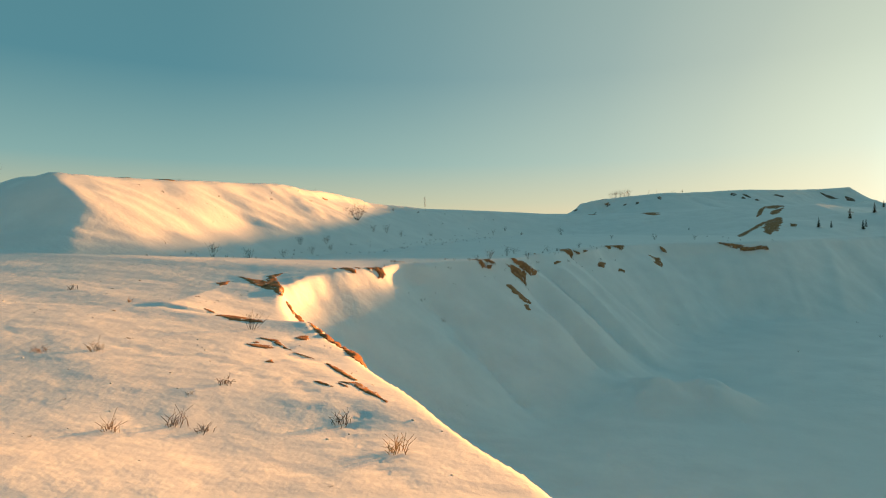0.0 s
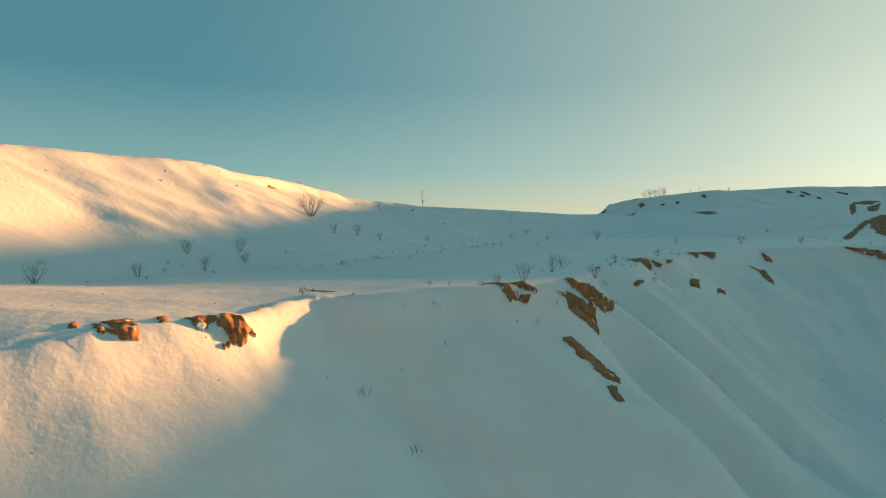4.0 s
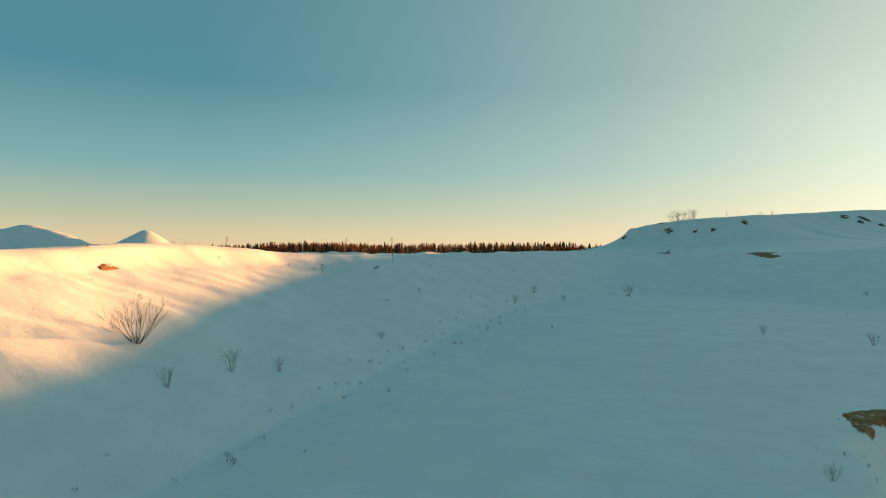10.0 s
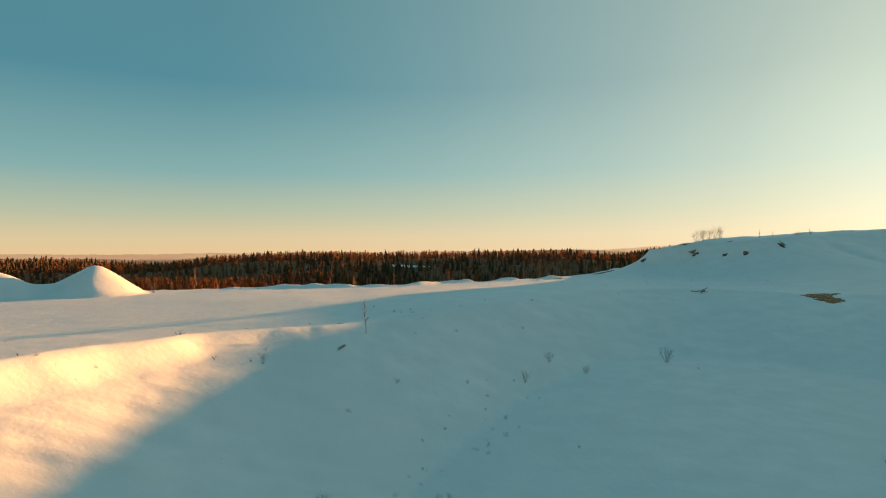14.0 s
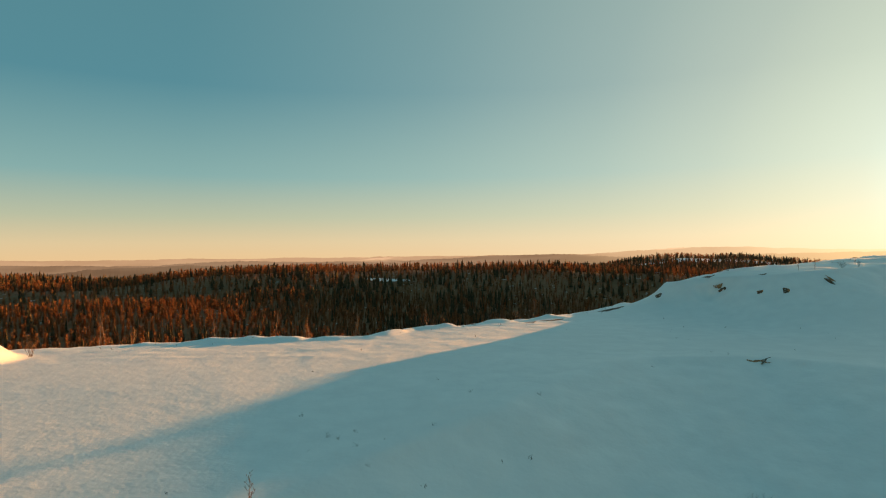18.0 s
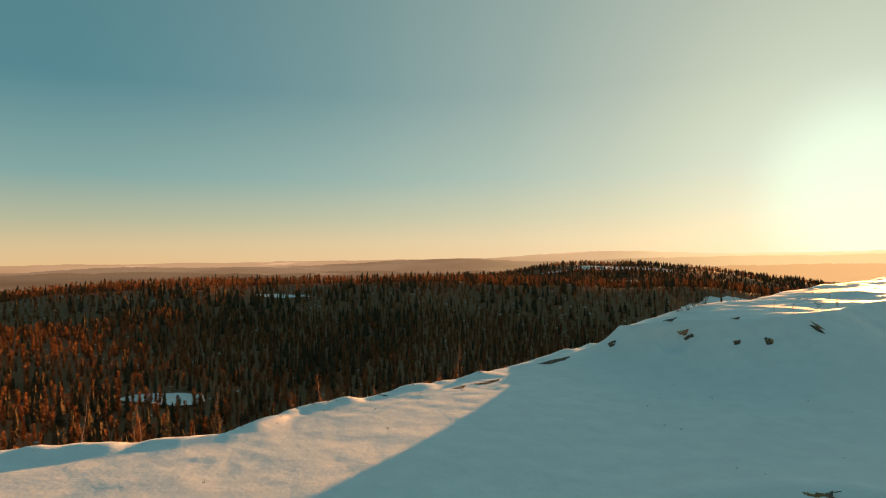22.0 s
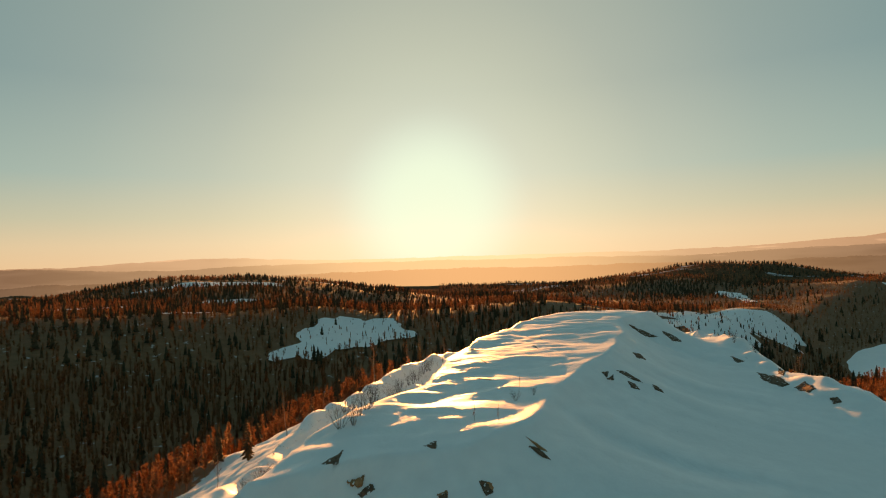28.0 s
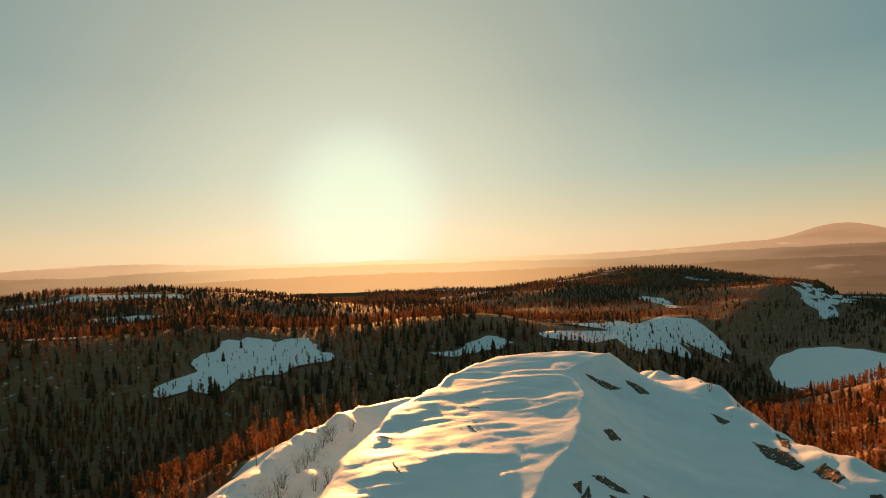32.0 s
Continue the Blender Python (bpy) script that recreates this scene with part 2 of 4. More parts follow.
PIT = [(20, -30), (7.6, 0), (2.7, 11), (1.0, 15), (-1.1, 19), (-3.3, 24), (-5.5, 28.2), (-7.4, 31), (-9.6, 35), (-11.6, 39), (-12.6, 42), (-11.6, 46), (-8.9, 50.2), (-6.4, 53.3),
       (-5, 58), (-2, 60.5), (3, 63.5), (6.5, 67), (8.6, 71), (8.8, 76.5), (12.5, 79), (15.5, 84), (16.6, 88.2), (20.4, 91), (23, 95), (25.5, 98.2), (31, 102.5), (37.5, 107.6), (47, 110.5), (61, 112.5), (78, 122), (100, 134),
       (135, 160), (155, 190), (230, 170), (260, 60), (200, -60), (80, -80)]
TOE = [(-320, 50), (-95, 68), (-62, 58), (-44, 50), (-34, 50.5), (-27.5, 56), (-24, 62), (-20, 75), (-12, 86), (-9, 92), (-5, 103), (0, 120), (5, 133), (11, 148), (19, 157), (31, 164),
       (43, 158), (56, 144), (68, 132), (90, 132), (118, 150), (145, 175), (200, 170), (500, 120), (600, 700), (-500, 700)]
CREST = [(-320, 90), (-95, 98), (-64, 84), (-52, 70), (-41, 62), (-37, 72), (-31.4, 82.4), (-26, 97.4), (-23.7, 110.4), (-21.6, 123.3), (-18.7, 133.2), (-13.6, 139.7), (-8.4, 145.2), (-5, 149), (0, 156), (6, 163.5), (18, 179),
         (32, 192), (46, 192), (60, 182), (78, 174), (104, 171), (129, 188), (146, 207), (200, 220), (500, 200), (600, 700), (-500, 700)]
RIM = [(-320, 200), (-150, 200), (-100, 206), (-71, 211), (-56, 214), (-36, 218.5), (-20, 220.5), (-10, 222), (-3, 232), (8, 238), (20, 246.5), (36, 255), (63, 271.5), (83, 285.5), (106, 298.5),
       (128, 310), (151, 316), (180, 310), (200, 290), (208, 268), (196, 251), (168, 232), (156, 219), (150, 207), (165, 195), (210, 182), (400, 150), (400, -400), (-500, -400)]
TOP = [(56, 252), (63, 247), (73, 241.5), (78, 238.5), (86, 237), (95, 240.5), (103, 242.5), (128, 249), (146, 256.5), (164, 266), (177, 264), (176, 276), (164, 284), (146, 284), (126, 279), (104, 270), (88, 260), (68, 258)]
SPUR = [(206, 262), (196, 250), (177, 236), (166, 228), (155, 217), (147, 207)]
# frozen tracks of hares and foxes over the near plateau: start, end
TRACKS = [((-2.6, 11.0), (-2.0, 14.5)), ((-2.0, 14.5), (-5.2, 20.0)), ((-2.0, 14.5), (-10.5, 12.2)), ((-5.2, 20.0), (-8.0, 29.0)), ((-1.6, 13.0), (-3.6, 18.5)),
          ((-5.5, 21.0), (-13.5, 24.5)), ((-3.0, 17.0), (-7.2, 24.0)), ((-6.0, 26.0), (-14.0, 22.0))]


# wooded hills round the workings: centre, half widths, height
HILLS = [(-40, 640, 260, 160, 25), (-420, 540, 260, 220, 30), (195, 590, 150, 85, 20), (240, 840, 260, 150, 20), (470, 510, 170, 120, 25), (466, 1060, 320, 190, 40), (690, 400, 90, 50, 8), (1500, 720, 380, 240, 52), (1300, 320, 230, 100, 34)]


def valley(x, y):
    """The forest floor round the workings and the country beyond it."""
    z = -22 + 6 * fnoise(x / 160, y / 160, 3, 3)
    for cx, cy, a, b, tall in HILLS:
        z = z + tall * np.exp(-(((x - cx) / a) ** 2 + ((y - cy) / b) ** 2))
    z = z - 16 * sstep(330, 700, x) - 42 * sstep(285, 530, x) * sstep(390, 300, y)
    z = np.maximum(z, -67.0)
    far = np.hypot(x, y - 200)
    z = z - 12 * sstep(900, 1800, far)
    lake = ((x - 700) / 130) ** 2 + ((y - 262) / 50) ** 2
    return np.where(lake < 1.8, z + (-66.0 - z) * sstep(1.8, 1.0, lake), z)


def land(x, y, fine=True):
    x, y = np.asarray(x, float), np.asarray(y, float)
    wx, wy = x + 0.8 * fnoise(x / 11, y / 11, 21, 3), y + 0.8 * fnoise(x / 11, y / 11, 22, 3)
    bench = np.interp(y, [-60, 8, 28, 32, 42, 50, 60, 72, 85, 165, 200], [-6.0, -4.7, -4.1, -3.92, -3.35, -2.45, -1.75, -1.35, -0.9, 2.9, 3.2])
    bench = bench + 0.11 * fnoise(x / 13, y / 9, 1, 3) + 0.07 * sstep(70, 40, y) * fnoise(x / 7.5, y / 4.5, 2, 2)
    bench = bench + 0.065 * np.clip(-(x + 4), 0, 45) * sstep(72, 50, y)
    # the dumped bank and the level ground on it
    s, su = inside(wx, wy, TOE)
    c, _ = inside(wx, wy, CREST)
    w = np.where(c > 0, 1.0, np.clip(s / np.maximum(s - c, 1e-3), 0, 1))
    w = np.where(s < 0, 0.0, w)
    w = np.clip(w + 0.013 * np.sin(w * math.pi) * vnoise((y - 0.4 * x) / 3.2, w * 1.2, 8), 0, 1)
    w = np.clip(w + 0.014 * np.sin(w * math.pi) * vnoise((y - 0.4 * x) / 1.1, w * 2.0, 9), 0, 1)
    w = 0.75 * w + 0.25 * w * w * (3 - 2 * w)
    top = 8.9 + 0.6 * sstep(140, 190, y) - 0.9 * sstep(97, 72, y) + 0.10 * fnoise(x / 30, y / 30, 5, 3) + 1.7 * sstep(64, 92, x)
    top = top + (0.95 + 0.6 * sstep(95, 115, y) + 0.2 * vnoise(x / 9, y / 9, 6)) * sstep(62, 84, y) * np.exp(-((np.maximum(c, -2) - 1.2) / 1.9) ** 2) * (0.15 + 0.85 * sstep(156, 120, y)) * sstep(-60, -46, x) * sstep(60, 46, x)
    top = top + 0.15 * np.exp(-((np.maximum(c, -2) - 1.2) / 2.6) ** 2) * sstep(-8, 3, x) * sstep(64, 50, x)
    z = bench + (top - bench) * w + 0.045 * fnoise(x / 4.5, y / 4.5, 10, 3) * np.sin(w * math.pi)
    # the high heap with its level back
    d, du = inside(wx, wy, TOP)
    axis = np.clip(((x - 80) * 0.92 + (y - 240) * 0.39) / 95, -0.2, 1.1)
    back = 20.0 + np.where(axis < 0, 13.0, 4.3) * axis + 0.25 * fnoise(x / 14, y / 9, 11, 2)
    ahead, across = x * 0.72 + y * 0.69, x * 0.69 - y * 0.72
    drift = 0.6 * vnoise(ahead / 3.6 + 0.9 * vnoise(x / 8, y / 8, 14), across / 13.0, 12) + 0.6 * vnoise(ahead / 1.9 + 0.8 * vnoise(x / 3.5, y / 3.5, 19), across / 7.5, 20)
    back = back + 0.23 * (drift + 0.38 * vnoise(ahead / 1.0, across / 3.6, 24)) * sstep(0, 3, d)
    side = (y - 240) * 0.92 - (x - 80) * 0.39
    fall = np.exp(-np.maximum(-d, 0) / (14.0 - np.maximum(11.4 * sstep(2, 12, side) * sstep(54, 64, x), 6.5 * sstep(74, 58, x))))
    heap = z + (back - z) * np.where(d > 0, 1.0, fall)
    heap = heap + np.where(d > 0, 0, 0.5 * vnoise(du / 6.0, d / 40, 13) * sstep(0, 4, -d) * sstep(40, 8, -d))
    z = heap
    # a low lip on the far spur
    sp = np.full(x.shape, 1e9)
    for (ax, ay), (bx, by) in zip(SPUR, SPUR[1:]):
        ex, ey = bx - ax, by - ay
        h = np.clip(((x - ax) * ex + (y - ay) * ey) / (ex * ex + ey * ey), 0, 1)
        sp = np.minimum(sp, np.hypot(x - ax - h * ex, y - ay - h * ey))
    z = z + 2.6 * np.exp(-((sp / 7.0) ** 2)) * (1 + 0.35 * fnoise(x / 5, y / 5, 15, 2))
    # an unseen bank east of the pit, added to shade the pit wall
    h = np.clip(((x - 119) * 0.894 + (y - 158) * 0.447) / 66, 0, 1)
    z = z + np.maximum(8.9 - z, 0) * np.exp(-((np.hypot(x - 119 - h * 59, y - 158 - h * 29.5) / 11.0) ** 2))
    # cones and ridges of tipped spoil on the level ground
    for cx, cy, ht, rad, lx in ((-69, 197, 6.6, 10.0, 1.0), (-91, 190, 7.8, 11.5, 1.5), (-112, 184, 6.6, 12.0, 1.6), (-80, 190, 1.5, 6.0, 1.3), (-135, 176, 5.0, 13.0, 1.5)):
        q = np.hypot((wx - cx) / lx, wy - cy)
        z = z + ht * np.clip(1 - q / rad, 0, 1) * (1 - 0.12 * np.exp(-q)) + 0.0
    # outer slopes
    r, ru = inside(wx, wy, RIM)
    z = z + 0.7 * np.exp(-((r - 1.5) / 2.0) ** 2) * (0.6 + 0.8 * vnoise(ru / 7.0, 0.5, 16) + 0.5 * vnoise(ru / 2.6, r / 4, 23)) * sstep(-60, -40, x)
    hollow = sstep(15, 21, side) * sstep(50, 62, x) * sstep(165, 145, x) * sstep(0, 1, r)
    z = z + hollow * (1.1 * np.exp(-((r / 6.0) ** 2)) - 0.9 * np.exp(-(((r - 14) / 6.0) ** 2)) + 0.25 * fnoise(x / 4, y / 4, 27, 2))
    out = np.maximum(-r, 0)
    slope = 0.50 + 0.12 * vnoise(ru / 18.0, 0.3, 17)
    vz = valley(x, y)
    z = np.where(r < 0, smax(z - slope * out - 0.8 * sstep(0, 2, out) + 0.8 * fnoise(x / 8, y / 8, 18, 3) * sstep(0, 8, out), vz, 4.0), z)
    p, pu = inside(x, y, PIT)
    z = z - 0.65 * np.exp(-np.maximum(-p, 0) / 3.8) * sstep(33, 29, y)
    # a shallow bay behind the bluff, then the pit
    z = z - 0.16 * np.clip(x + 16, 0, 7) * sstep(31.5, 34, y) * sstep(42, 38, y)
    # a cracked step across the plateau
    z = z + 0.17 * sstep(0, 0.4, y - 33.0 - 0.1 * (x + 13) - 0.3 * vnoise(x / 1.3, 0.4, 52)) * np.exp(-np.maximum(y - 33.3, 0) / 4.0) * sstep(-18, -15, x) * sstep(-9.9, -11.2, x)
    near = 0.2 + 0.8 * sstep(36, 48, y)
    p, pu = inside(x + (wx - x) * near, y + (wy - y) * near, PIT)
    ip = np.maximum(p, 0)
    turn = np.arctan2(y - 55, x - 45)
    rib = 0.75 - 2.0 * np.abs(vnoise(turn * 7.0, ip / 60, 31)) + 0.55 * (0.5 - np.abs(vnoise(turn * 17.0, ip / 40, 32)))
    lip = np.clip(0.6 + 0.8 * vnoise(pu / 7.0, 0.2, 33), 0, 1.4) + 2.0 * sstep(24.3, 27, y) * sstep(33.4, 32.0, y)
    lip = lip * (1 - 0.95 * sstep(32.0, 33.4, y) * sstep(40.5, 38.5, y)) * (1 - 0.8 * sstep(23, 20, y))
    steep = 0.90 + 0.05 * vnoise(pu / 22, 0.7, 34)
    drop = lip * sstep(0, 1.1, ip) + steep * ip - (0.18 + 0.85 * sstep(54, 66, y)) * rib * sstep(0.3, 4, ip) * sstep(17, 9, ip)
    drop = drop + 2.6 * np.exp(-(((x - 9.2) * 0.72 + (y - 67.0) * 0.69) / 1.7) ** 2) * sstep(0.2, 3.5, ip) * sstep(15, 8, ip) * sstep(73, 70, y)
    floor = -14.6 + 0.4 * fnoise(x / 12, y / 12, 35, 3) + 2.6 * np.exp(-(((x - 20) / 6.5) ** 2 + ((y - 55) / 4.0) ** 2)) * (1 + 0.4 * fnoise(x / 2.6, y / 2.6, 36, 2)) + 0.05 * np.clip(np.hypot(x - 20, y - 50) - 15, 0, 40)
    z = np.where(p > 0, smax(z - drop, floor, 2.5), z)
    if fine:
        z = z + 0.13 * np.exp(-((p / 0.9) ** 2)) * sstep(41, 43, y) * sstep(66, 60, y) * np.abs(fnoise(x / 0.8, y / 0.8, 53, 2))
        z = z + 0.05 * fnoise(x / 1.6, y / 1.6, 54, 2) * sstep(0.04, 0.3, w) * sstep(1.02, 0.9, w) * sstep(-60, -45, x)
        z = z + 0.06 * sstep(188, 200, y) * sstep(300, 250, y) * sstep(60, 30, x) * fnoise(x / 3.1, y / 2.2, 47, 2)
        z = z + 0.014 * fnoise(x / 3.2, y / 2.0, 41, 3) * sstep(900, 300, np.hypot(x, y)) + 0.016 * sstep(60, 35, y) * sstep(0.5, -0.5, p) * fnoise(x / 1.1, y / 0.7, 45, 2)
        z = z + 0.10 * sstep(0.5, 3, ip) * sstep(17, 10, ip) * (vnoise(turn * 45, ip / 9, 48) + 0.7 * vnoise(turn * 100, ip / 5, 49))
        for (ax, ay), (bx, by) in TRACKS:
            ex, ey = bx - ax, by - ay
            ln = math.hypot(ex, ey)
            box = (x > min(ax, bx) - 1) & (x < max(ax, bx) + 1) & (y > min(ay, by) - 1) & (y < max(ay, by) + 1)
            if not box.any():
                continue
            u = ((x[box] - ax) * ex + (y[box] - ay) * ey) / ln
            v = ((x[box] - ax) * ey - (y[box] - ay) * ex) / ln + 0.35 * np.sin(u * 0.9 + ax)
            step = 0.55
            k = np.round(u / step)
            off = np.where(k % 2 == 0, 0.13, -0.13)
            q = ((u - k * step) / 0.19) ** 2 + ((v - off) / 0.14) ** 2
            z[box] = z[box] - 0.06 * np.exp(-q) * (u > 0) * (u < ln)
    return z


def ground_z(x, y):
    return float(land(np.array([x]), np.array([y]))[0])


def stations(spans, grow, limit):
    """Grid lines: fine spans (start, end, step), then growing steps out to the limit on both sides."""
    line = []
    for a, b, st in spans:
        line += list(np.arange(a, b - 1e-6, st))
    line.append(spans[-1][1])
    lo, hi, st = [], [], spans[-1][2]
    v = line[-1]
    while v < limit:
        st *= grow
        v += st
        hi.append(v)
    v, st = line[0], spans[0][2]
    while v > -limit:
        st *= grow
        v -= st
        lo.append(v)
    return np.array(lo[::-1] + line + hi)


def mesh_from(name, verts, faces, mats=(), smooth=True, index=None):
    me = bpy.data.meshes.new(name)
    verts, faces = np.asarray(verts, np.float32), np.asarray(faces, np.int32)
    n, k = faces.shape
    me.vertices.add(len(verts))
    me.vertices.foreach_set("co", verts.ravel())
    me.loops.add(n * k)
    me.loops.foreach_set("vertex_index", faces.ravel())
    me.polygons.add(n)
    me.polygons.foreach_set("loop_start", np.arange(0, n * k, k, dtype=np.int32))
    for m in mats:
        me.materials.append(m)
    if index is not None:
        me.polygons.foreach_set("material_index", np.asarray(index, np.int32))
    me.polygons.foreach_set("use_smooth", np.full(n, smooth))
    me.update(calc_edges=True)
    return me


def build_ground():
    xs = stations([(-95, -24, 1.1), (-24, 4, 0.25), (4, 60, 0.6), (60, 150, 0.75), (150, 215, 1.1)], 1.045, 4700)
    ys = stations([(-8, 6, 1.2), (6, 40, 0.25), (40, 64, 0.32), (64, 125, 0.5), (125, 226, 1.0), (226, 288, 0.62), (288, 330, 1.0)], 1.045, 4700)
    gx, gy = np.meshgrid(xs, ys)
    gz = land(gx, gy)
    nx, ny = len(xs), len(ys)
    i = np.arange(nx * ny).reshape(ny, nx)
    faces = np.stack([i[:-1, :-1], i[:-1, 1:], i[1:, 1:], i[1:, :-1]], -1).reshape(-1, 4)
    cx, cy = 0.25 * (gx[:-1, :-1] + gx[1:, 1:] + gx[1:, :-1] + gx[:-1, 1:]), 0.25 * (gy[:-1, :-1] + gy[1:, 1:] + gy[1:, :-1] + gy[:-1, 1:])
    r, _ = inside(cx, cy, RIM)
    far = np.hypot(cx, cy - 200)
    idx = np.where(r < -28, 1, 0)
    idx = np.where(far > 1250, 2, idx)
    ob = new("ground", mesh_from("ground", np.stack([gx, gy, gz], -1).reshape(-1, 3), faces, (M_SNOW, M_LITTER, M_WOODLAND), True, idx.ravel()))
    tagged(ob, "wind-packed snow over a terraced sand quarry", "ground", kind="structure")
    return ob


# open snowfields: centre, half length, half width, direction
FIELDS = [(252, 506, 62, 28, 0.25), (180, 592, 40, 12, 0.1), (287, 735, 34, 12, 0.1), (540, 402, 150, 48, -0.42), (372, 441, 26, 10, -0.3), (330, 900, 130, 18, 0.1), (1290, 318, 150, 45, 0.0), (560, 1000, 110, 20, 0.0), (-63, 361, 14, 6, 0.1), (-45, 574, 16, 7, 0.1), (155, 725, 40, 8, 0.1), (1000, 520, 120, 22, 0.5)]


def clearing(x, y):
    """Open snowfields in the woods."""
    q = np.zeros(np.shape(x), bool)
    for cx, cy, a, b, turn in FIELDS:
        u, v = (x - cx) * math.cos(turn) + (y - cy) * math.sin(turn), -(x - cx) * math.sin(turn) + (y - cy) * math.cos(turn)
        q |= (u / a) ** 2 + (v / b) ** 2 + 0.8 * fnoise(x / 26, y / 26, 51, 4) < 0.9
    return q


ground = build_ground()


def build_snowfields():
    """Each open field in the woods: a draped sheet with an uneven outline."""
    t = np.linspace(0, 2 * math.pi, 72, endpoint=False)
    steps = np.linspace(0, 1.7, 69)
    for n, (cx, cy, a, b, turn) in enumerate(FIELDS):
        u, v = a * np.cos(t)[:, None] * steps, b * np.sin(t)[:, None] * steps
        x, y = cx + u * math.cos(turn) - v * math.sin(turn), cy + u * math.sin(turn) + v * math.cos(turn)
        ok = clearing(x, y)
        reach = np.where(ok.all(1), 1.7, steps[np.argmin(ok, 1)])
        if reach.max() < 0.2:
            continue
        k = np.linspace(0, 1, 14)[None, :] * np.maximum(reach, 0.06)[:, None]
        u, v = a * np.cos(t)[:, None] * k, b * np.sin(t)[:, None] * k
        x, y = cx + u * math.cos(turn) - v * math.sin(turn), cy + u * math.sin(turn) + v * math.cos(turn)
        z = land(x, y, False) + 0.9
        i = np.arange(72 * 14).reshape(72, 14)
        j = np.roll(i, -1, 0)
        f = np.stack([i[:, :-1], i[:, 1:], j[:, 1:], j[:, :-1]], -1).reshape(-1, 4)
        tagged(new("snowfield_%d" % (n + 1), mesh_from("snowfield", np.stack([x, y, z], -1).reshape(-1, 3), f, (M_SNOW,))), "open snow-covered field in the valley woods", "field", kind="structure")


build_snowfields()


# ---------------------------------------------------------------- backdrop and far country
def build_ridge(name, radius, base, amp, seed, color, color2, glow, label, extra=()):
    """A far ridge all round the view, its distance haze painted as glow."""
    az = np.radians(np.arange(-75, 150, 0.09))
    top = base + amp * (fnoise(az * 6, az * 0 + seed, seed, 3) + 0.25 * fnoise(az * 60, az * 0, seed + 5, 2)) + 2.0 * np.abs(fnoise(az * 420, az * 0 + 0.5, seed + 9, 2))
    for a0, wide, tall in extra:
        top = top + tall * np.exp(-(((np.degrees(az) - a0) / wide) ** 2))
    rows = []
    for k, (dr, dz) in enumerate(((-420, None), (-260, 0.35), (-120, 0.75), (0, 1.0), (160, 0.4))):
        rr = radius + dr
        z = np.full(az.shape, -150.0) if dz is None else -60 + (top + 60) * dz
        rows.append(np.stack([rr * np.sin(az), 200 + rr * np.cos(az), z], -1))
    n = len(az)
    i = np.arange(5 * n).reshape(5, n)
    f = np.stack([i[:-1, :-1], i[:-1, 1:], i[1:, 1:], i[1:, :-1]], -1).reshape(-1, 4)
    m = glow_material(name + "_haze_glow", color, color2, glow, 0.0016 * 4000 / radius)
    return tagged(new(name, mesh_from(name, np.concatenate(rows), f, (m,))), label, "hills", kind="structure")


build_ridge("backdrop_far_hills", 4250, 40, 9, 61, (0.185, 0.115, 0.066), (0.215, 0.138, 0.082), (0.50, 0.385, 0.22), "pale hills on the horizon, dusk haze painted in", ((85.8, 3.2, 75), (88.5, 5, 55), (80, 7, 35), (22, 7, 30)))
build_ridge("backdrop_wooded_ridge", 3100, 16, 8, 71, (0.095, 0.058, 0.034), (0.122, 0.078, 0.048), (0.44, 0.31, 0.16), "brown wooded ridge with snowy fields, haze painted in", ((8, 10, 18), (85, 7, 22), (97, 12, 22)))
build_ridge("backdrop_near_ridge", 2150, -10, 8, 81, (0.062, 0.037, 0.021), (0.082, 0.052, 0.031), (0.38, 0.23, 0.105), "dark brown wooded ridge, thin haze painted in", ((88, 10, 24), (-20, 14, 14)))


def flat_disc(name, cx, cy, z, a, b, seed, mat):
    t = np.linspace(0, 2 * math.pi, 96, endpoint=False)
    k = 1 + 0.10 * fnoise(np.cos(t) * 1.5, np.sin(t) * 1.5, seed, 3)
    ring = np.stack([cx + a * k * np.cos(t), cy + b * k * np.sin(t), np.full(t.shape, z)], -1)
    v = np.concatenate([[(cx, cy, z)], ring])
    i = np.arange(96)
    return new(name, mesh_from(name, v, np.stack([0 * i, i + 1, (i + 1) % 96 + 1], -1), (mat,)))


tagged(flat_disc("frozen_lake", 700, 262, -65.3, 132, 50, 91, M_SNOW), "snow-covered round frozen lake in the forest", "lake", kind="structure")


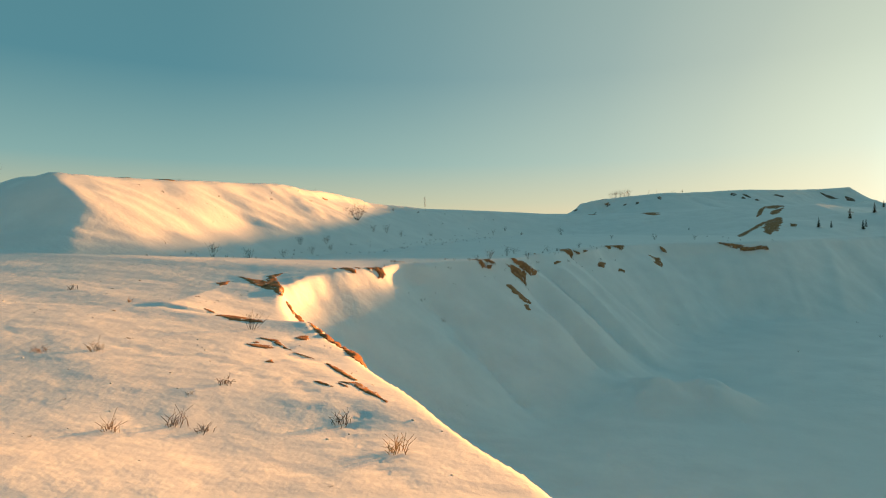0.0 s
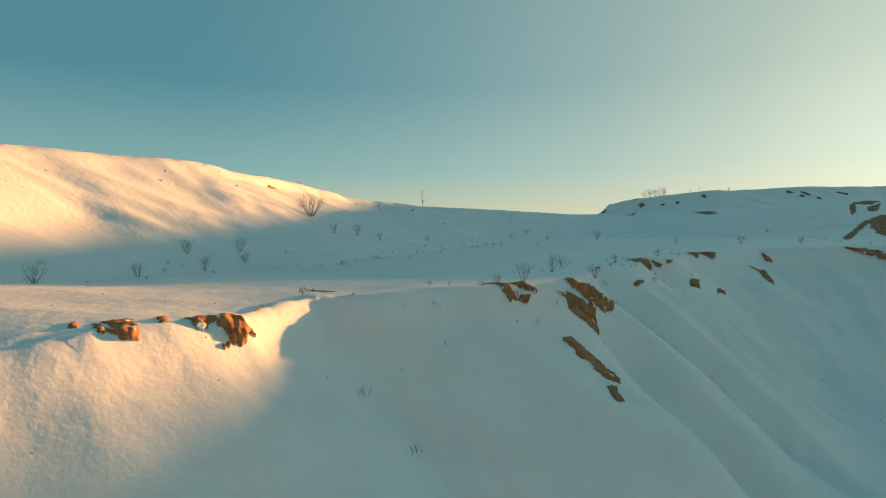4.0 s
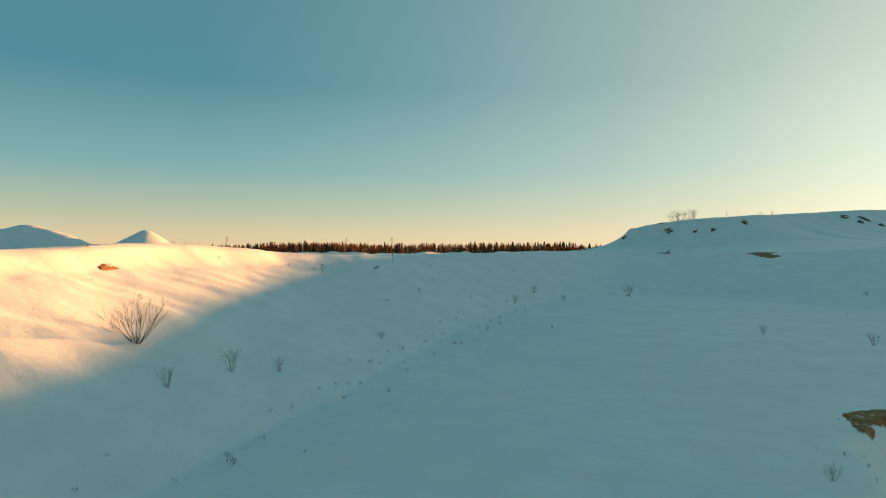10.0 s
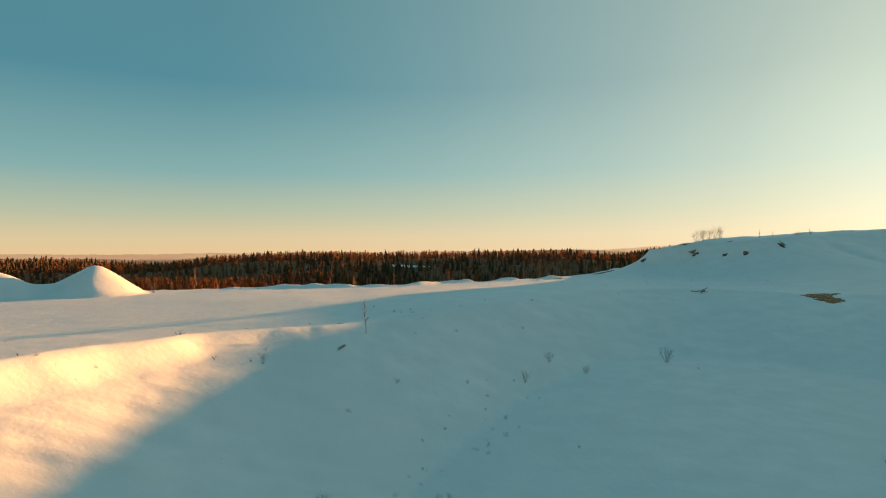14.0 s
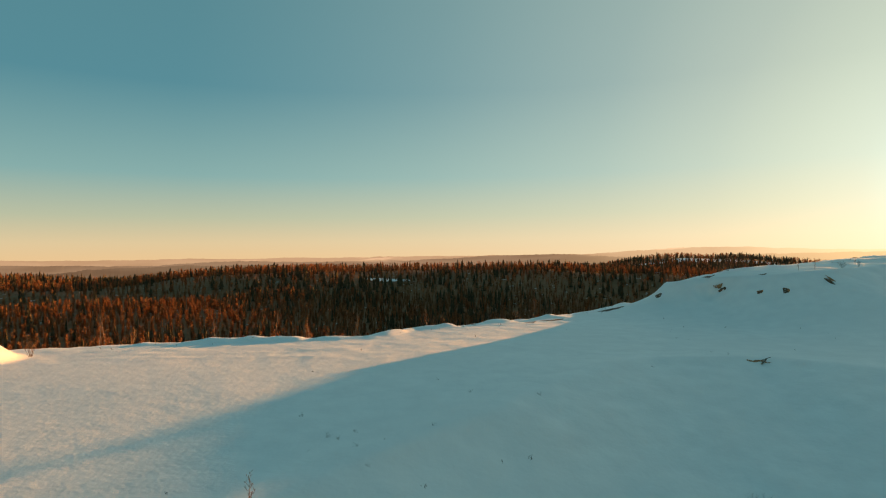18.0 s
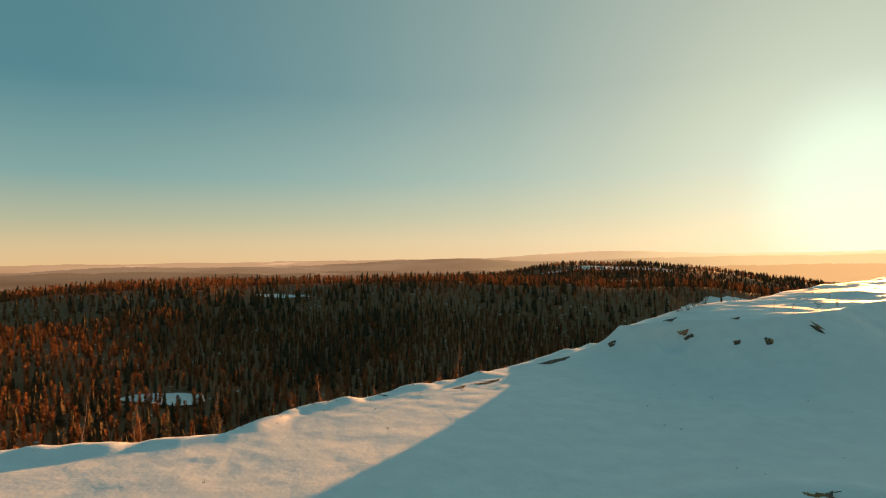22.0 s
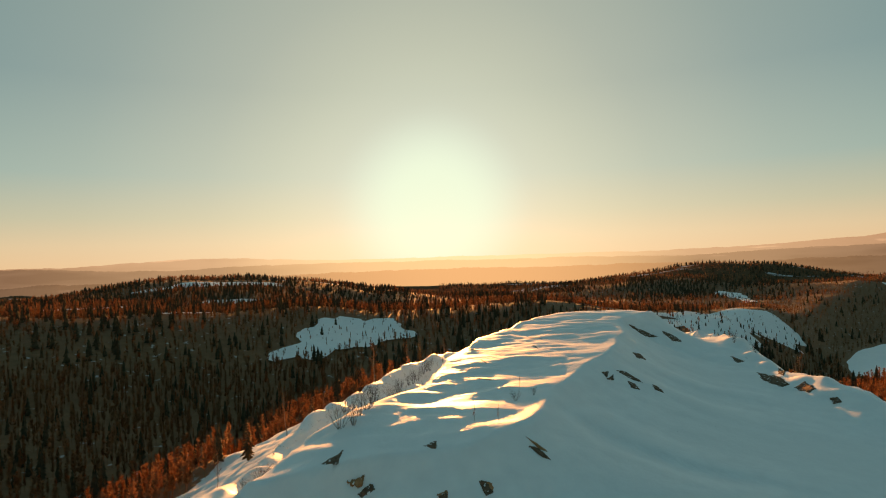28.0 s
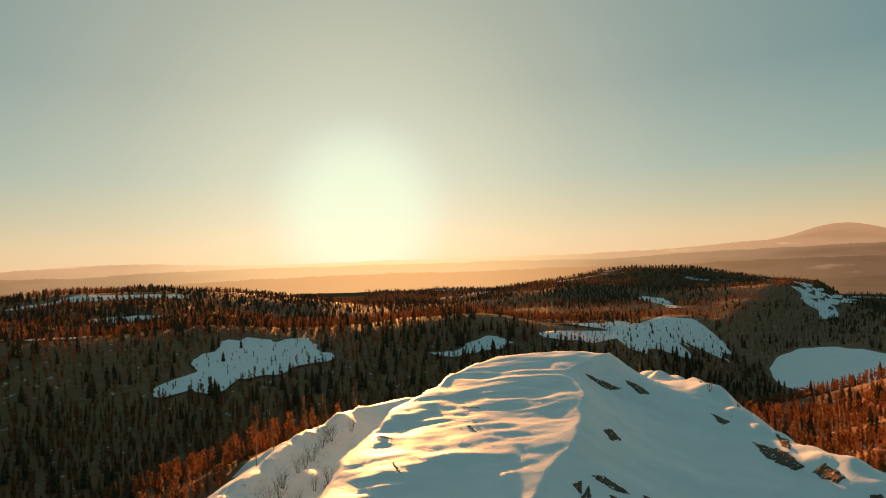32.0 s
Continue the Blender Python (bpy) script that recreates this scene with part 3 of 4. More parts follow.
# ---------------------------------------------------------------- woody plants
class Soup:
    """Triangles gathered from prisms and leaves."""

    def __init__(self):
        self.v, self.f, self.n = [], [], 0

    def add(self, v, f):
        self.v.append(np.asarray(v, float))
        self.f.append(np.asarray(f, int) + self.n)
        self.n += len(v)

    def limb(self, p, q, r0, r1, sides=3):
        p, q = np.asarray(p, float), np.asarray(q, float)
        d = (q - p) / (np.linalg.norm(q - p) + 1e-9)
        a = np.cross(d, (0.3, 0.9, 0.2))
        a /= np.linalg.norm(a) + 1e-9
        b = np.cross(d, a)
        t = np.arange(sides) * 2 * math.pi / sides
        ring = np.cos(t)[:, None] * a + np.sin(t)[:, None] * b
        i = np.arange(sides)
        j = (i + 1) % sides
        self.add(np.concatenate([p + ring * r0, q + ring * r1]), np.concatenate([np.stack([i, j, j + sides], -1), np.stack([i, j + sides, i + sides], -1)]))

    def blade(self, p, q, w):
        """A thin flat twig."""
        p, q = np.asarray(p, float), np.asarray(q, float)
        side = np.cross(q - p, (0.2, 0.4, 0.9))
        side /= np.linalg.norm(side) + 1e-9
        self.add([p - side * w / 2, p + side * w / 2, q], [(0, 1, 2)])

    def arrays(self):
        return np.concatenate(self.v), np.concatenate(self.f)

    def mesh(self, name, mat):
        return mesh_from(name, *self.arrays(), (mat,), False)


def part(name, me, parent, label=""):
    ob = new(name, me)
    ob.parent = parent
    return tagged(ob, label) if label else ob


def grow_stem(rs, out, p, d, ln, r, depth):
    """A stem that bends upward and forks."""
    d = d / np.linalg.norm(d)
    if depth == 0:
        out.blade(p, p + d * ln, 2.4 * r)
        return
    for k in range(3):
        q = p + d * ln / 3
        r2 = r * 0.78
        out.limb(p, q, r, r2)
        if depth and (k or depth < 2):
            for _ in range(2 if depth > 1 else 3):
                e = d + rs.normal(0, 0.42, 3) + np.array([0, 0, 0.12])
                grow_stem(rs, out, q, e, ln * rs.uniform(0.34, 0.55), r2 * 0.68, depth - 1)
        p, r = q, r2
        d = d + rs.normal(0, 0.10, 3) + np.array([0, 0, 0.10])
        d /= np.linalg.norm(d)


def make_shrub(seed, height, spread, stems, depth, thick=0.022):
    """A leafless shrub: an empty at its foot, one mesh for each stem with its twigs."""
    rs = np.random.RandomState(seed)
    root = new("shrub")
    for k in range(stems):
        s = Soup()
        a = 2 * math.pi * (k + rs.uniform(-0.3, 0.3)) / stems
        lean = spread * rs.uniform(0.1, 1.0)
        d = np.array([math.cos(a) * lean, math.sin(a) * lean, 1.0])
        grow_stem(rs, s, np.array([0.06 * math.cos(a), 0.06 * math.sin(a), -0.12]), d, height * rs.uniform(0.62, 0.8), thick * height / 2, depth)
        part("stem", s.mesh("shrub_stem", M_TWIG), root)
    return root


def settle_thing(ob, x, y, turn=0.0, scale=1.0, sink=0.04):
    return pose(x, y, ground_z(x, y) - sink, 0, 0, turn) @ Matrix.Scale(scale, 4)


def plant(templates, places, label, category, group, first_seed):
    """Sets copies of the templates on the ground: (x, y, height factor)."""
    rs = random.Random(first_seed)
    used = set()
    for n, (x, y, k) in enumerate(places):
        t = templates[n % len(templates)]
        m = settle_thing(t, x, y, rs.uniform(0, 360), k)
        if id(t) not in used:
            used.add(id(t))
            t.matrix_basis = m
            ob = t
            ob["unit"] = k
        else:
            keep = t.matrix_basis.copy()
            t.matrix_basis = Matrix.Identity(4)
            ob = copy_thing(t, m)
            t.matrix_basis = keep
            ob.matrix_basis = m
        tagged(ob, label, category, group)


tall = [make_shrub(101, 2.6, 1.15, 24, 3, 0.014)]
plant(tall, [(-15.6, 99.4, 1.0)], "large bare many-stemmed shrub on the snowy bank", "shrub", "shrubs", 1)
plant([make_shrub(102, 1.5, 0.7, 12, 3, 0.016), make_shrub(103, 1.2, 1.0, 13, 3, 0.016), make_shrub(104, 1.6, 0.6, 10, 3, 0.016)],
      [(29.7, 159.6, 1.25), (18.4, 153.8, 0.9), (-11.0, 101.9, 0.9), (41.2, 121.0, 0.85), (8.0, 78.2, 0.75), (6.6, 73.8, 0.75), (4.0, 66.8, 0.7), (2.5, 65.6, 0.5), (34, 126.6, 0.6),
       (-17.4, 82.8, 0.8), (-20.1, 79.2, 0.95), (-12.6, 97.0, 0.7), (-23.9, 126.5, 0.8), (-21.5, 136.4, 0.9), (-12.7, 133.2, 0.6), (-1.8, 137.4, 0.35), (4.5, 142.9, 0.4),
       (10.8, 148.5, 0.75), (14.3, 155.1, 0.8), (-3.9, 118.5, 0.7), (-8.8, 104.5, 0.6), (8.8, 71.2, 0.55), (3.4, 64.4, 0.5), (13, 82.5, 0.5), (19.4, 91.5, 0.5), (-10.1, 29.6, 0.8),
       (-24.2, 60.5, 0.9), (-22.6, 66.4, 0.8), (-20.6, 73.2, 0.9), (-18.3, 78.2, 0.7), (-16.6, 81.8, 0.6), (60, 150, 0.6), (48, 118, 0.6)],
      "bare leafless shrub poking through the snow", "shrub", "shrubs", 2)
plant([make_shrub(105, 1.7, 0.8, 11, 3, 0.02), make_shrub(106, 2.0, 0.7, 10, 3, 0.02), make_shrub(107, 1.8, 1.0, 12, 3, 0.02)],
      [(184.8, 246.1, 1.3), (180.8, 240.0, 1.4), (190, 249, 1.0), (104, 285, 1.6), (98, 281, 1.5), (88, 275, 1.4), *[(58 + 3.1 * i + 1.5 * math.sin(7.0 * i), 256.5 + 1.55 * i + 2.2 * math.sin(11.0 * i), 1.1 + 0.4 * math.sin(5.0 * i)) for i in range(22)], (61, 257, 1.3), (66, 261, 1.5), (71, 264, 1.6), (77, 266, 1.7), (82, 269, 1.8), (87, 272, 1.7), (92, 275, 1.8), (97, 278, 1.6), (73, 262, 1.3), (103, 281, 1.5), (109, 285, 1.6), (116, 289, 1.4), (110, 290, 1.6), (76, 268, 1.2), (120, 296, 1.4), (93, 286, 1.6), (66, 268, 1.2),
       (-47, 221, 1.7), (-40, 222, 1.2), (-70, 215, 1.3), (-62, 219, 1.2), (-20, 226, 1.0), (14, 246.5, 1.2), (24, 253, 1.3), (6, 241, 1.3), (-2, 238, 1.3), (30, 256, 1.2), (131, 303, 1.5), (44, 264, 1.4), (-52, 217.5, 1.2), (-44, 219.5, 0.9), (-33, 221.5, 1.1), (-28, 222.5, 0.8), (-15, 223.5, 0.9), (-8, 227, 1.0), (2, 238, 0.9), (10, 242.5, 1.0), (18, 248.5, 1.1), (27, 253.5, 1.0),
       (33, 257, 1.2), (40, 260.5, 1.3), (48, 267, 1.3), (53, 270, 1.1), (57, 272.5, 1.3), (12, 241.5, 0.7), (21, 250.5, 0.8), (37, 258.5, 0.9), (-65, 215, 1.2), (-85, 211, 1.4),
       (-78, 212, 1.8), (-110, 192, 1.7), (-60, 203, 1.5), (-92, 176, 1.4), (-54, 70, 1.5), (-60, 76, 1.8), (92, 244, 0.8), (95, 243, 0.7), (-0.3, 232.1, 0.96), (1.7, 233.7, 0.96), (3.8, 235.2, 0.96), (13.8, 242.3, 0.96), (16.7, 243.9, 0.96), (20.2, 245.7, 1.2), (24.0, 247.5, 0.96), (27.7, 247.8, 1.2), (71.3, 253.7, 1.7), (73.8, 255.6, 1.4), (75.9, 256.9, 1.7), (78.1, 258.5, 1.8), (99.3, 284.5, 1.6), (107.0, 288.7, 1.7), (112.4, 292.3, 1.6), (117.5, 295.0, 1.4), (123.6, 298.5, 1.8), (128.2, 301.2, 1.4), (132.1, 303.0, 1.6), (70.0, 254.8, 1.7), (138.3, 303.9, 1.4)],
      "bare reddish brush along the snowy rim", "shrub", "shrubs", 3)


def make_birch(seed, height, crown_part=True):
    """A young leafless birch: trunk, and a crown of limbs and twigs."""
    rs = np.random.RandomState(seed)
    root = new("birch_tree")
    t, c = Soup(), Soup()
    p, r = np.array([0, 0, -0.3]), 0.012 * height
    for k in range(7):
        q = p + np.array([rs.normal(0, 0.018), rs.normal(0, 0.018), 1 / 7.0]) * height
        t.limb(p, q, r, r * 0.82, 5)
        if k > 1:
            for _ in range(6):
                a, ln = rs.uniform(0, 2 * math.pi), height * rs.uniform(0.10, 0.24) * (1.15 - k / 9)
                s = p + (q - p) * rs.uniform(0, 1)
                e = s + ln * np.array([math.cos(a) * 0.62, math.sin(a) * 0.62, 0.78])
                c.limb(s, e, r * 0.3, 0.006)
                for _ in range(6):
                    u = s + (e - s) * rs.uniform(0.25, 1.0)
                    c.blade(u, u + rs.normal(0, 1, 3) * ln * 0.22 + np.array([0, 0, ln * 0.2]), 0.035)
        p, r = q, r * 0.82
    part("trunk", t.mesh("birch_trunk", M_BARK), root)
    part("crown", c.mesh("birch_crown", M_BIRCH), root)
    return root


def make_spruce(seed, height):
    """A spruce: trunk, and a crown of ragged drooping boughs."""
    rs = np.random.RandomState(seed)
    root = new("spruce_tree")
    t, c = Soup(), Soup()
    t.limb((0, 0, -0.4), (0, 0, height * 0.97), 0.014 * height, 0.01, 5)
    for k in range(15):
        h = 0.10 + 0.86 * k / 14
        rad = height * 0.20 * (1 - h) ** 0.85 + 0.08
        for _ in range(11):
            a = rs.uniform(0, 2 * math.pi)
            rr = rad * rs.uniform(0.65, 1.15)
            d = np.array([math.cos(a), math.sin(a), 0])
            s = np.array([-d[1], d[0], 0]) * rr * 0.26
            z0, z1 = height * h, height * h - rr * rs.uniform(0.15, 0.5)
            c.add([d * 0.05 + (0, 0, z0 + 0.05 * height * (1 - h)), d * rr * 0.6 + s + (0, 0, z1 + 0.1), d * rr + (0, 0, z1), d * rr * 0.6 - s + (0, 0, z1 + 0.1)], [(0, 1, 2), (0, 2, 3)])
    part("trunk", t.mesh("spruce_trunk", M_BARK), root)
    part("crown", c.mesh("spruce_crown", M_SPRUCE), root)
    return root


plant([make_birch(201, 3.6)], [(-6.0, 145.2, 1.0)], "slender young birch on the edge of the bank", "tree", "birches", 4)
plant([make_birch(202, 2.6)], [(81.4, 242.2, 0.9), (83.9, 240.4, 0.8), (97, 247, 0.7)], "small bare sapling on the heap top", "tree", "saplings", 5)
rr = random.Random(9)
edge = []
for (ax, ay), (bx, by) in zip(RIM[3:21], RIM[4:22]):
    for k in range(5):
        s, o = rr.random(), rr.uniform(6, 34)
        ln = math.hypot(bx - ax, by - ay)
        nx, ny = -(by - ay) / ln, (bx - ax) / ln
        edge.append((ax + (bx - ax) * s + nx * o, ay + (by - ay) * s + ny * o, rr.uniform(0.7, 1.35)))
plant([make_birch(211, 7.0), make_birch(212, 8.0), make_birch(213, 6.0)], edge[::2], "leafless birch on the outer slope of the heap", "tree", "birches", 6)
plant([make_birch(214, 9.0), make_spruce(215, 8.0)], edge[1::3], "forest tree below the snowy rim", "tree", "rim trees", 7)
plant([make_spruce(221, 3.2)], [(86.8, 141.2, 0.8), (103.1, 154.4, 0.9), (90.6, 142.5, 0.55), (98.5, 143.0, 0.8), (102, 147, 0.6), (112, 158, 0.9), (152, 203, 1.0), (146, 201, 0.8)],
      "small spruce on the snowy slope", "tree", "small spruces", 8)
plant([make_spruce(222, 15.0), make_spruce(223, 17.0)], [(268, 190, 1.0), (282, 196, 0.9), (300, 205, 1.1), (262, 204, 0.8), (318, 190, 1.0), (290, 180, 1.0), (255, 192, 0.9), (310, 214, 0.8)],
      "tall dark spruce beside the snowy clearing", "tree", "tall spruces", 10)


# ---------------------------------------------------------------- the forest as a mass
def forest_templates(kind, level, count):
    out = []
    for n in range(count):
        rs = np.random.RandomState(300 + 17 * n + 5 * level + (100 if kind == "spruce" else 0))
        s = Soup()
        if kind == "spruce":
            tiers, sides = ((9, 8), (6, 7), (4, 6), (3, 5))[level]
            for k in range(tiers):
                h0, h1 = 0.06 + 0.86 * k / tiers, min(1.0, 0.06 + 0.86 * (k + 2.0) / tiers)
                rad = 0.19 * (1 - h0) ** 0.8 * rs.uniform(0.85, 1.15)
                t = (np.arange(sides) + rs.rand()) * 2 * math.pi / sides
                q = rad * np.where(np.arange(sides) % 2 == 0, 1.0, 0.6) * rs.uniform(0.75, 1.2, sides)
                ring = np.stack([q * np.cos(t), q * np.sin(t), h0 - 0.1 * q + rs.uniform(-0.015, 0.015, sides)], -1)
                i = np.arange(sides)
                s.add(np.concatenate([[(0, 0, h1)], ring]), np.stack([0 * i, i + 1, (i + 1) % sides + 1], -1))
        else:
            s.limb((0, 0, -0.02), (rs.normal(0, 0.02), rs.normal(0, 0.02), 0.9), 0.011, 0.003, 3)
            for _ in range((84, 34, 12, 7)[level]):
                h = rs.uniform(0.25, 0.9)
                a, ln = rs.uniform(0, 2 * math.pi), rs.uniform(0.09, 0.23) * (1.25 - h)
                p = np.array([rs.normal(0, 0.015), rs.normal(0, 0.015), h])
                s.blade(p, p + ln * np.array([math.cos(a) * 0.75, math.sin(a) * 0.75, rs.uniform(0.4, 1.0)]), (0.06, 0.10, 0.17, 0.22)[level] * rs.uniform(0.6, 1.3))
        out.append(s.arrays())
    return out


def grow_forest():
    rs = np.random.RandomState(77)
    got = {"spruce": [], "birch": []}
    for level, (d0, d1, step) in enumerate(((0, 330, 3.8), (330, 680, 5.3), (680, 1300, 8.2), (1300, 2050, 14.0))):
        g = np.arange(-d1 - 20, d1 + 20, step)
        x, y = np.meshgrid(g, g + 230)
        x, y = x.ravel() + rs.uniform(-0.5, 0.5, x.size) * step, y.ravel() + rs.uniform(-0.5, 0.5, x.size) * step
        far, az = np.hypot(x - 20, y - 190), np.degrees(np.arctan2(x - 20, y - 190))
        k = (far >= d0) & (far < d1) & (az > (45 if level == 3 else -62)) & (az < 112) & (y > 120)
        x, y, far = x[k], y[k], far[k]
        r, _ = inside(x, y, RIM)
        lake = ((x - 700) / 138) ** 2 + ((y - 262) / 55) ** 2 < 1
        open_ = clearing(x, y)
        k = (r < -26) & ~lake & (~open_ | (rs.rand(x.size) < 0.5)) & (np.hypot(x - 285, y - 165) > 26)
        x, y, open_ = x[k], y[k], open_[k]
        z = land(x, y, False)
        mix = -0.12 + 0.55 * fnoise(x / 90, y / 90, 55, 3) + 0.25 * sstep(420, 620, y) + 0.2 * sstep(200, 420, x)
        conifer = rs.rand(x.size) < np.clip(mix, 0.07, 0.9)
        ht = np.where(conifer, rs.uniform(5.5, 10.5, x.size), rs.uniform(5.5, 9.0, x.size)) * np.where(open_, rs.uniform(0.2, 0.7, x.size), 1.0)
        for kind, sel in (("spruce", conifer), ("birch", ~conifer)):
            temps = forest_templates(kind, level, 6)
            pick = rs.randint(0, 6, x.size)
            for n, (tv, tf) in enumerate(temps):
                q = np.where(sel & (pick == n))[0]
                if not len(q):
                    continue
                a, hh = rs.uniform(0, 2 * math.pi, len(q)), ht[q]
                ca, sa = np.cos(a)[:, None], np.sin(a)[:, None]
                fat = (1.0, 1.15, 1.4, 1.7)[level] * rs.uniform(0.85, 1.2, len(q))[:, None]
                vx = (tv[:, 0] * ca - tv[:, 1] * sa) * hh[:, None] * fat + x[q][:, None]
                vy = (tv[:, 0] * sa + tv[:, 1] * ca) * hh[:, None] * fat + y[q][:, None]
                vz = tv[:, 2] * hh[:, None] + z[q][:, None]
                v = np.stack([vx, vy, vz], -1).reshape(-1, 3)
                f = (tf[None] + (np.arange(len(q)) * len(tv))[:, None, None]).reshape(-1, 3)
                got[kind].append((v, f))
    for kind, mat, label in (("spruce", M_SPRUCE, "dense dark spruce and pine forest in the valley"), ("birch", M_BIRCH, "leafless brown birch forest in the valley")):
        n, vs, fs = 0, [], []
        for v, f in got[kind]:
            vs.append(v)
            fs.append(f + n)
            n += len(v)
        tagged(new(kind + "_forest", mesh_from(kind + "_forest", np.concatenate(vs), np.concatenate(fs), (mat,), False)), label, "forest", kind="stuff")


grow_forest()


# ---------------------------------------------------------------- bare ground showing through
def main_piece(keep):
    """The largest connected part of a grid of cells."""
    left, best = {(a, b) for a, b in zip(*np.nonzero(keep))}, []
    while left:
        todo = [left.pop()]
        got = []
        while todo:
            a, b = todo.pop()
            got.append((a, b))
            for c in ((a + 1, b), (a - 1, b), (a, b + 1), (a, b - 1)):
                if c in left:
                    left.remove(c)
                    todo.append(c)
        if len(got) > len(best):
            best = got
    out = np.zeros(keep.shape, bool)
    for a, b in best:
        out[a, b] = True
    return out


def make_outcrop(x, y, length, width, mat, seed, rise=0.035):
    """A ragged patch of bare frozen ground, proud of the snow in its middle and sunk at its rim, lying on the slope."""
    e = 0.6
    h = land(np.array([x + e, x - e, x, x]), np.array([y, y, y + e, y - e]), False)
    gx, gy = (h[0] - h[1]) / (2 * e), (h[2] - h[3]) / (2 * e)
    turn = math.atan2(gy, gx) + math.pi / 2
    ca, sa = math.cos(turn), math.sin(turn)
    cell = min(0.22, max(0.07, width / 16))
    nu, nv = int(1.5 * length / cell) + 2, int(2.0 * width / cell) + 2
    u, v = np.meshgrid(np.linspace(-0.75 * length, 0.75 * length, nu), np.linspace(-width, width, nv))
    px, py = x + u * ca - v * sa, y + u * sa + v * ca
    q = np.hypot(u / (0.5 * length), (v - 0.25 * width * np.sin(u * 1.3 / max(width, 0.5) + seed)) / (0.5 * width))
    rough = 1.0 if width < 1.2 else 0.5
    q = q + 0.55 * rough * fnoise(u / (0.28 * length), v / (0.5 * width), seed, 2) + 0.40 * rough * fnoise(px / 0.5, py / 0.5, seed + 5, 3)
    lift = np.clip((1 - q) * 3.5, 0, 1)
    steep = math.hypot(gx, gy)
    out = rise * (1 + 1.8 * min(steep, 2.5)) * lift / math.hypot(1, steep)
    pz = land(px, py) - 0.01 + out + 0.03 * lift * np.abs(fnoise(px * 2.6, py * 2.6, seed + 7, 3))
    px, py = px - out * gx, py - out * gy
    keep = (q[:-1, :-1] + q[1:, 1:] + q[1:, :-1] + q[:-1, 1:]) / 4 < 1
    keep = main_piece(keep)
    i = np.arange(nu * nv).reshape(nv, nu)
    f = np.stack([i[:-1, :-1], i[:-1, 1:], i[1:, 1:], i[1:, :-1]], -1)[keep]
    used, f = np.unique(f, return_inverse=True)
    verts = np.stack([px, py, pz], -1).reshape(-1, 3)[used]
    return new("soil_outcrop", mesh_from("soil_outcrop", verts, f.reshape(-1, 4), (mat,), True))


def make_patch(outline, mat, seed, rise=0.07, ragged=0.5):
    """Bare ground inside an outline on the slope, its edge frayed, proud of the snow in its middle and sunk at its rim."""
    ox, oy = [q[0] for q in outline], [q[1] for q in outline]
    area = 0.5 * abs(sum(ax * by - bx * ay for (ax, ay), (bx, by) in zip(outline, outline[1:] + outline[:1])))
    wide = max(0.12, area / max(max(ox) - min(ox), max(oy) - min(oy), 0.2))
    pad = 0.5 * wide + 0.1
    cell = max(0.045, min(0.30, wide / 14), math.sqrt((max(ox) - min(ox) + 2 * pad) * (max(oy) - min(oy) + 2 * pad) / 5000))
    nu, nv = int((max(ox) - min(ox) + 2 * pad) / cell) + 2, int((max(oy) - min(oy) + 2 * pad) / cell) + 2
    px, py = np.meshgrid(np.linspace(min(ox) - pad, max(ox) + pad, nu), np.linspace(min(oy) - pad, max(oy) + pad, nv))
    d, _ = inside(px, py, outline)
    size = max(0.25, 0.7 * wide)
    q = d / (0.3 * wide) + (0.15 if ragged < 1 else -0.35) + ragged * fnoise(px / size, py / size, seed, 3) + 0.6 * ragged * fnoise(px / (0.22 * size), py / (0.22 * size), seed + 5, 2)
    e = 0.25
    gx, gy = (land(px + e, py, False) - land(px - e, py, False)) / (2 * e), (land(px, py + e, False) - land(px, py - e, False)) / (2 * e)
    steep = np.hypot(gx, gy)
    lift = np.clip(q * 1.6, 0, 1)
    out = (rise * lift + 0.05 * lift * np.abs(fnoise(px * 2.6, py * 2.6, seed + 7, 3))) * (0.22 + 1.4 * np.minimum(steep, 1.6)) / np.hypot(1, steep)
    pz = land(px, py) - 0.008 + out
    px, py = px - out * gx, py - out * gy
    keep = q[:-1, :-1] + q[1:, 1:] + q[1:, :-1] + q[:-1, 1:] > 0
    if ragged < 1:
        keep = main_piece(keep)
    i = np.arange(nu * nv).reshape(nv, nu)
    f = np.stack([i[:-1, :-1], i[:-1, 1:], i[1:, 1:], i[1:, :-1]], -1)[keep]
    used, f = np.unique(f, return_inverse=True)
    verts = np.stack([px, py, pz], -1).reshape(-1, 3)[used]
    return new("soil_outcrop", mesh_from("soil_outcrop", verts, f.reshape(-1, 4), (mat,), True))


def soil(outline, group="pit edge patches"):
    """One patch of bare ground, by its outline in the plan."""
    soil.count += 1
    mat, label, rise, ragged = SOILS[group]
    tagged(make_patch(outline, mat, 400 + 13 * soil.count, rise, ragged), label, "bare soil", group)


soil.count = 0
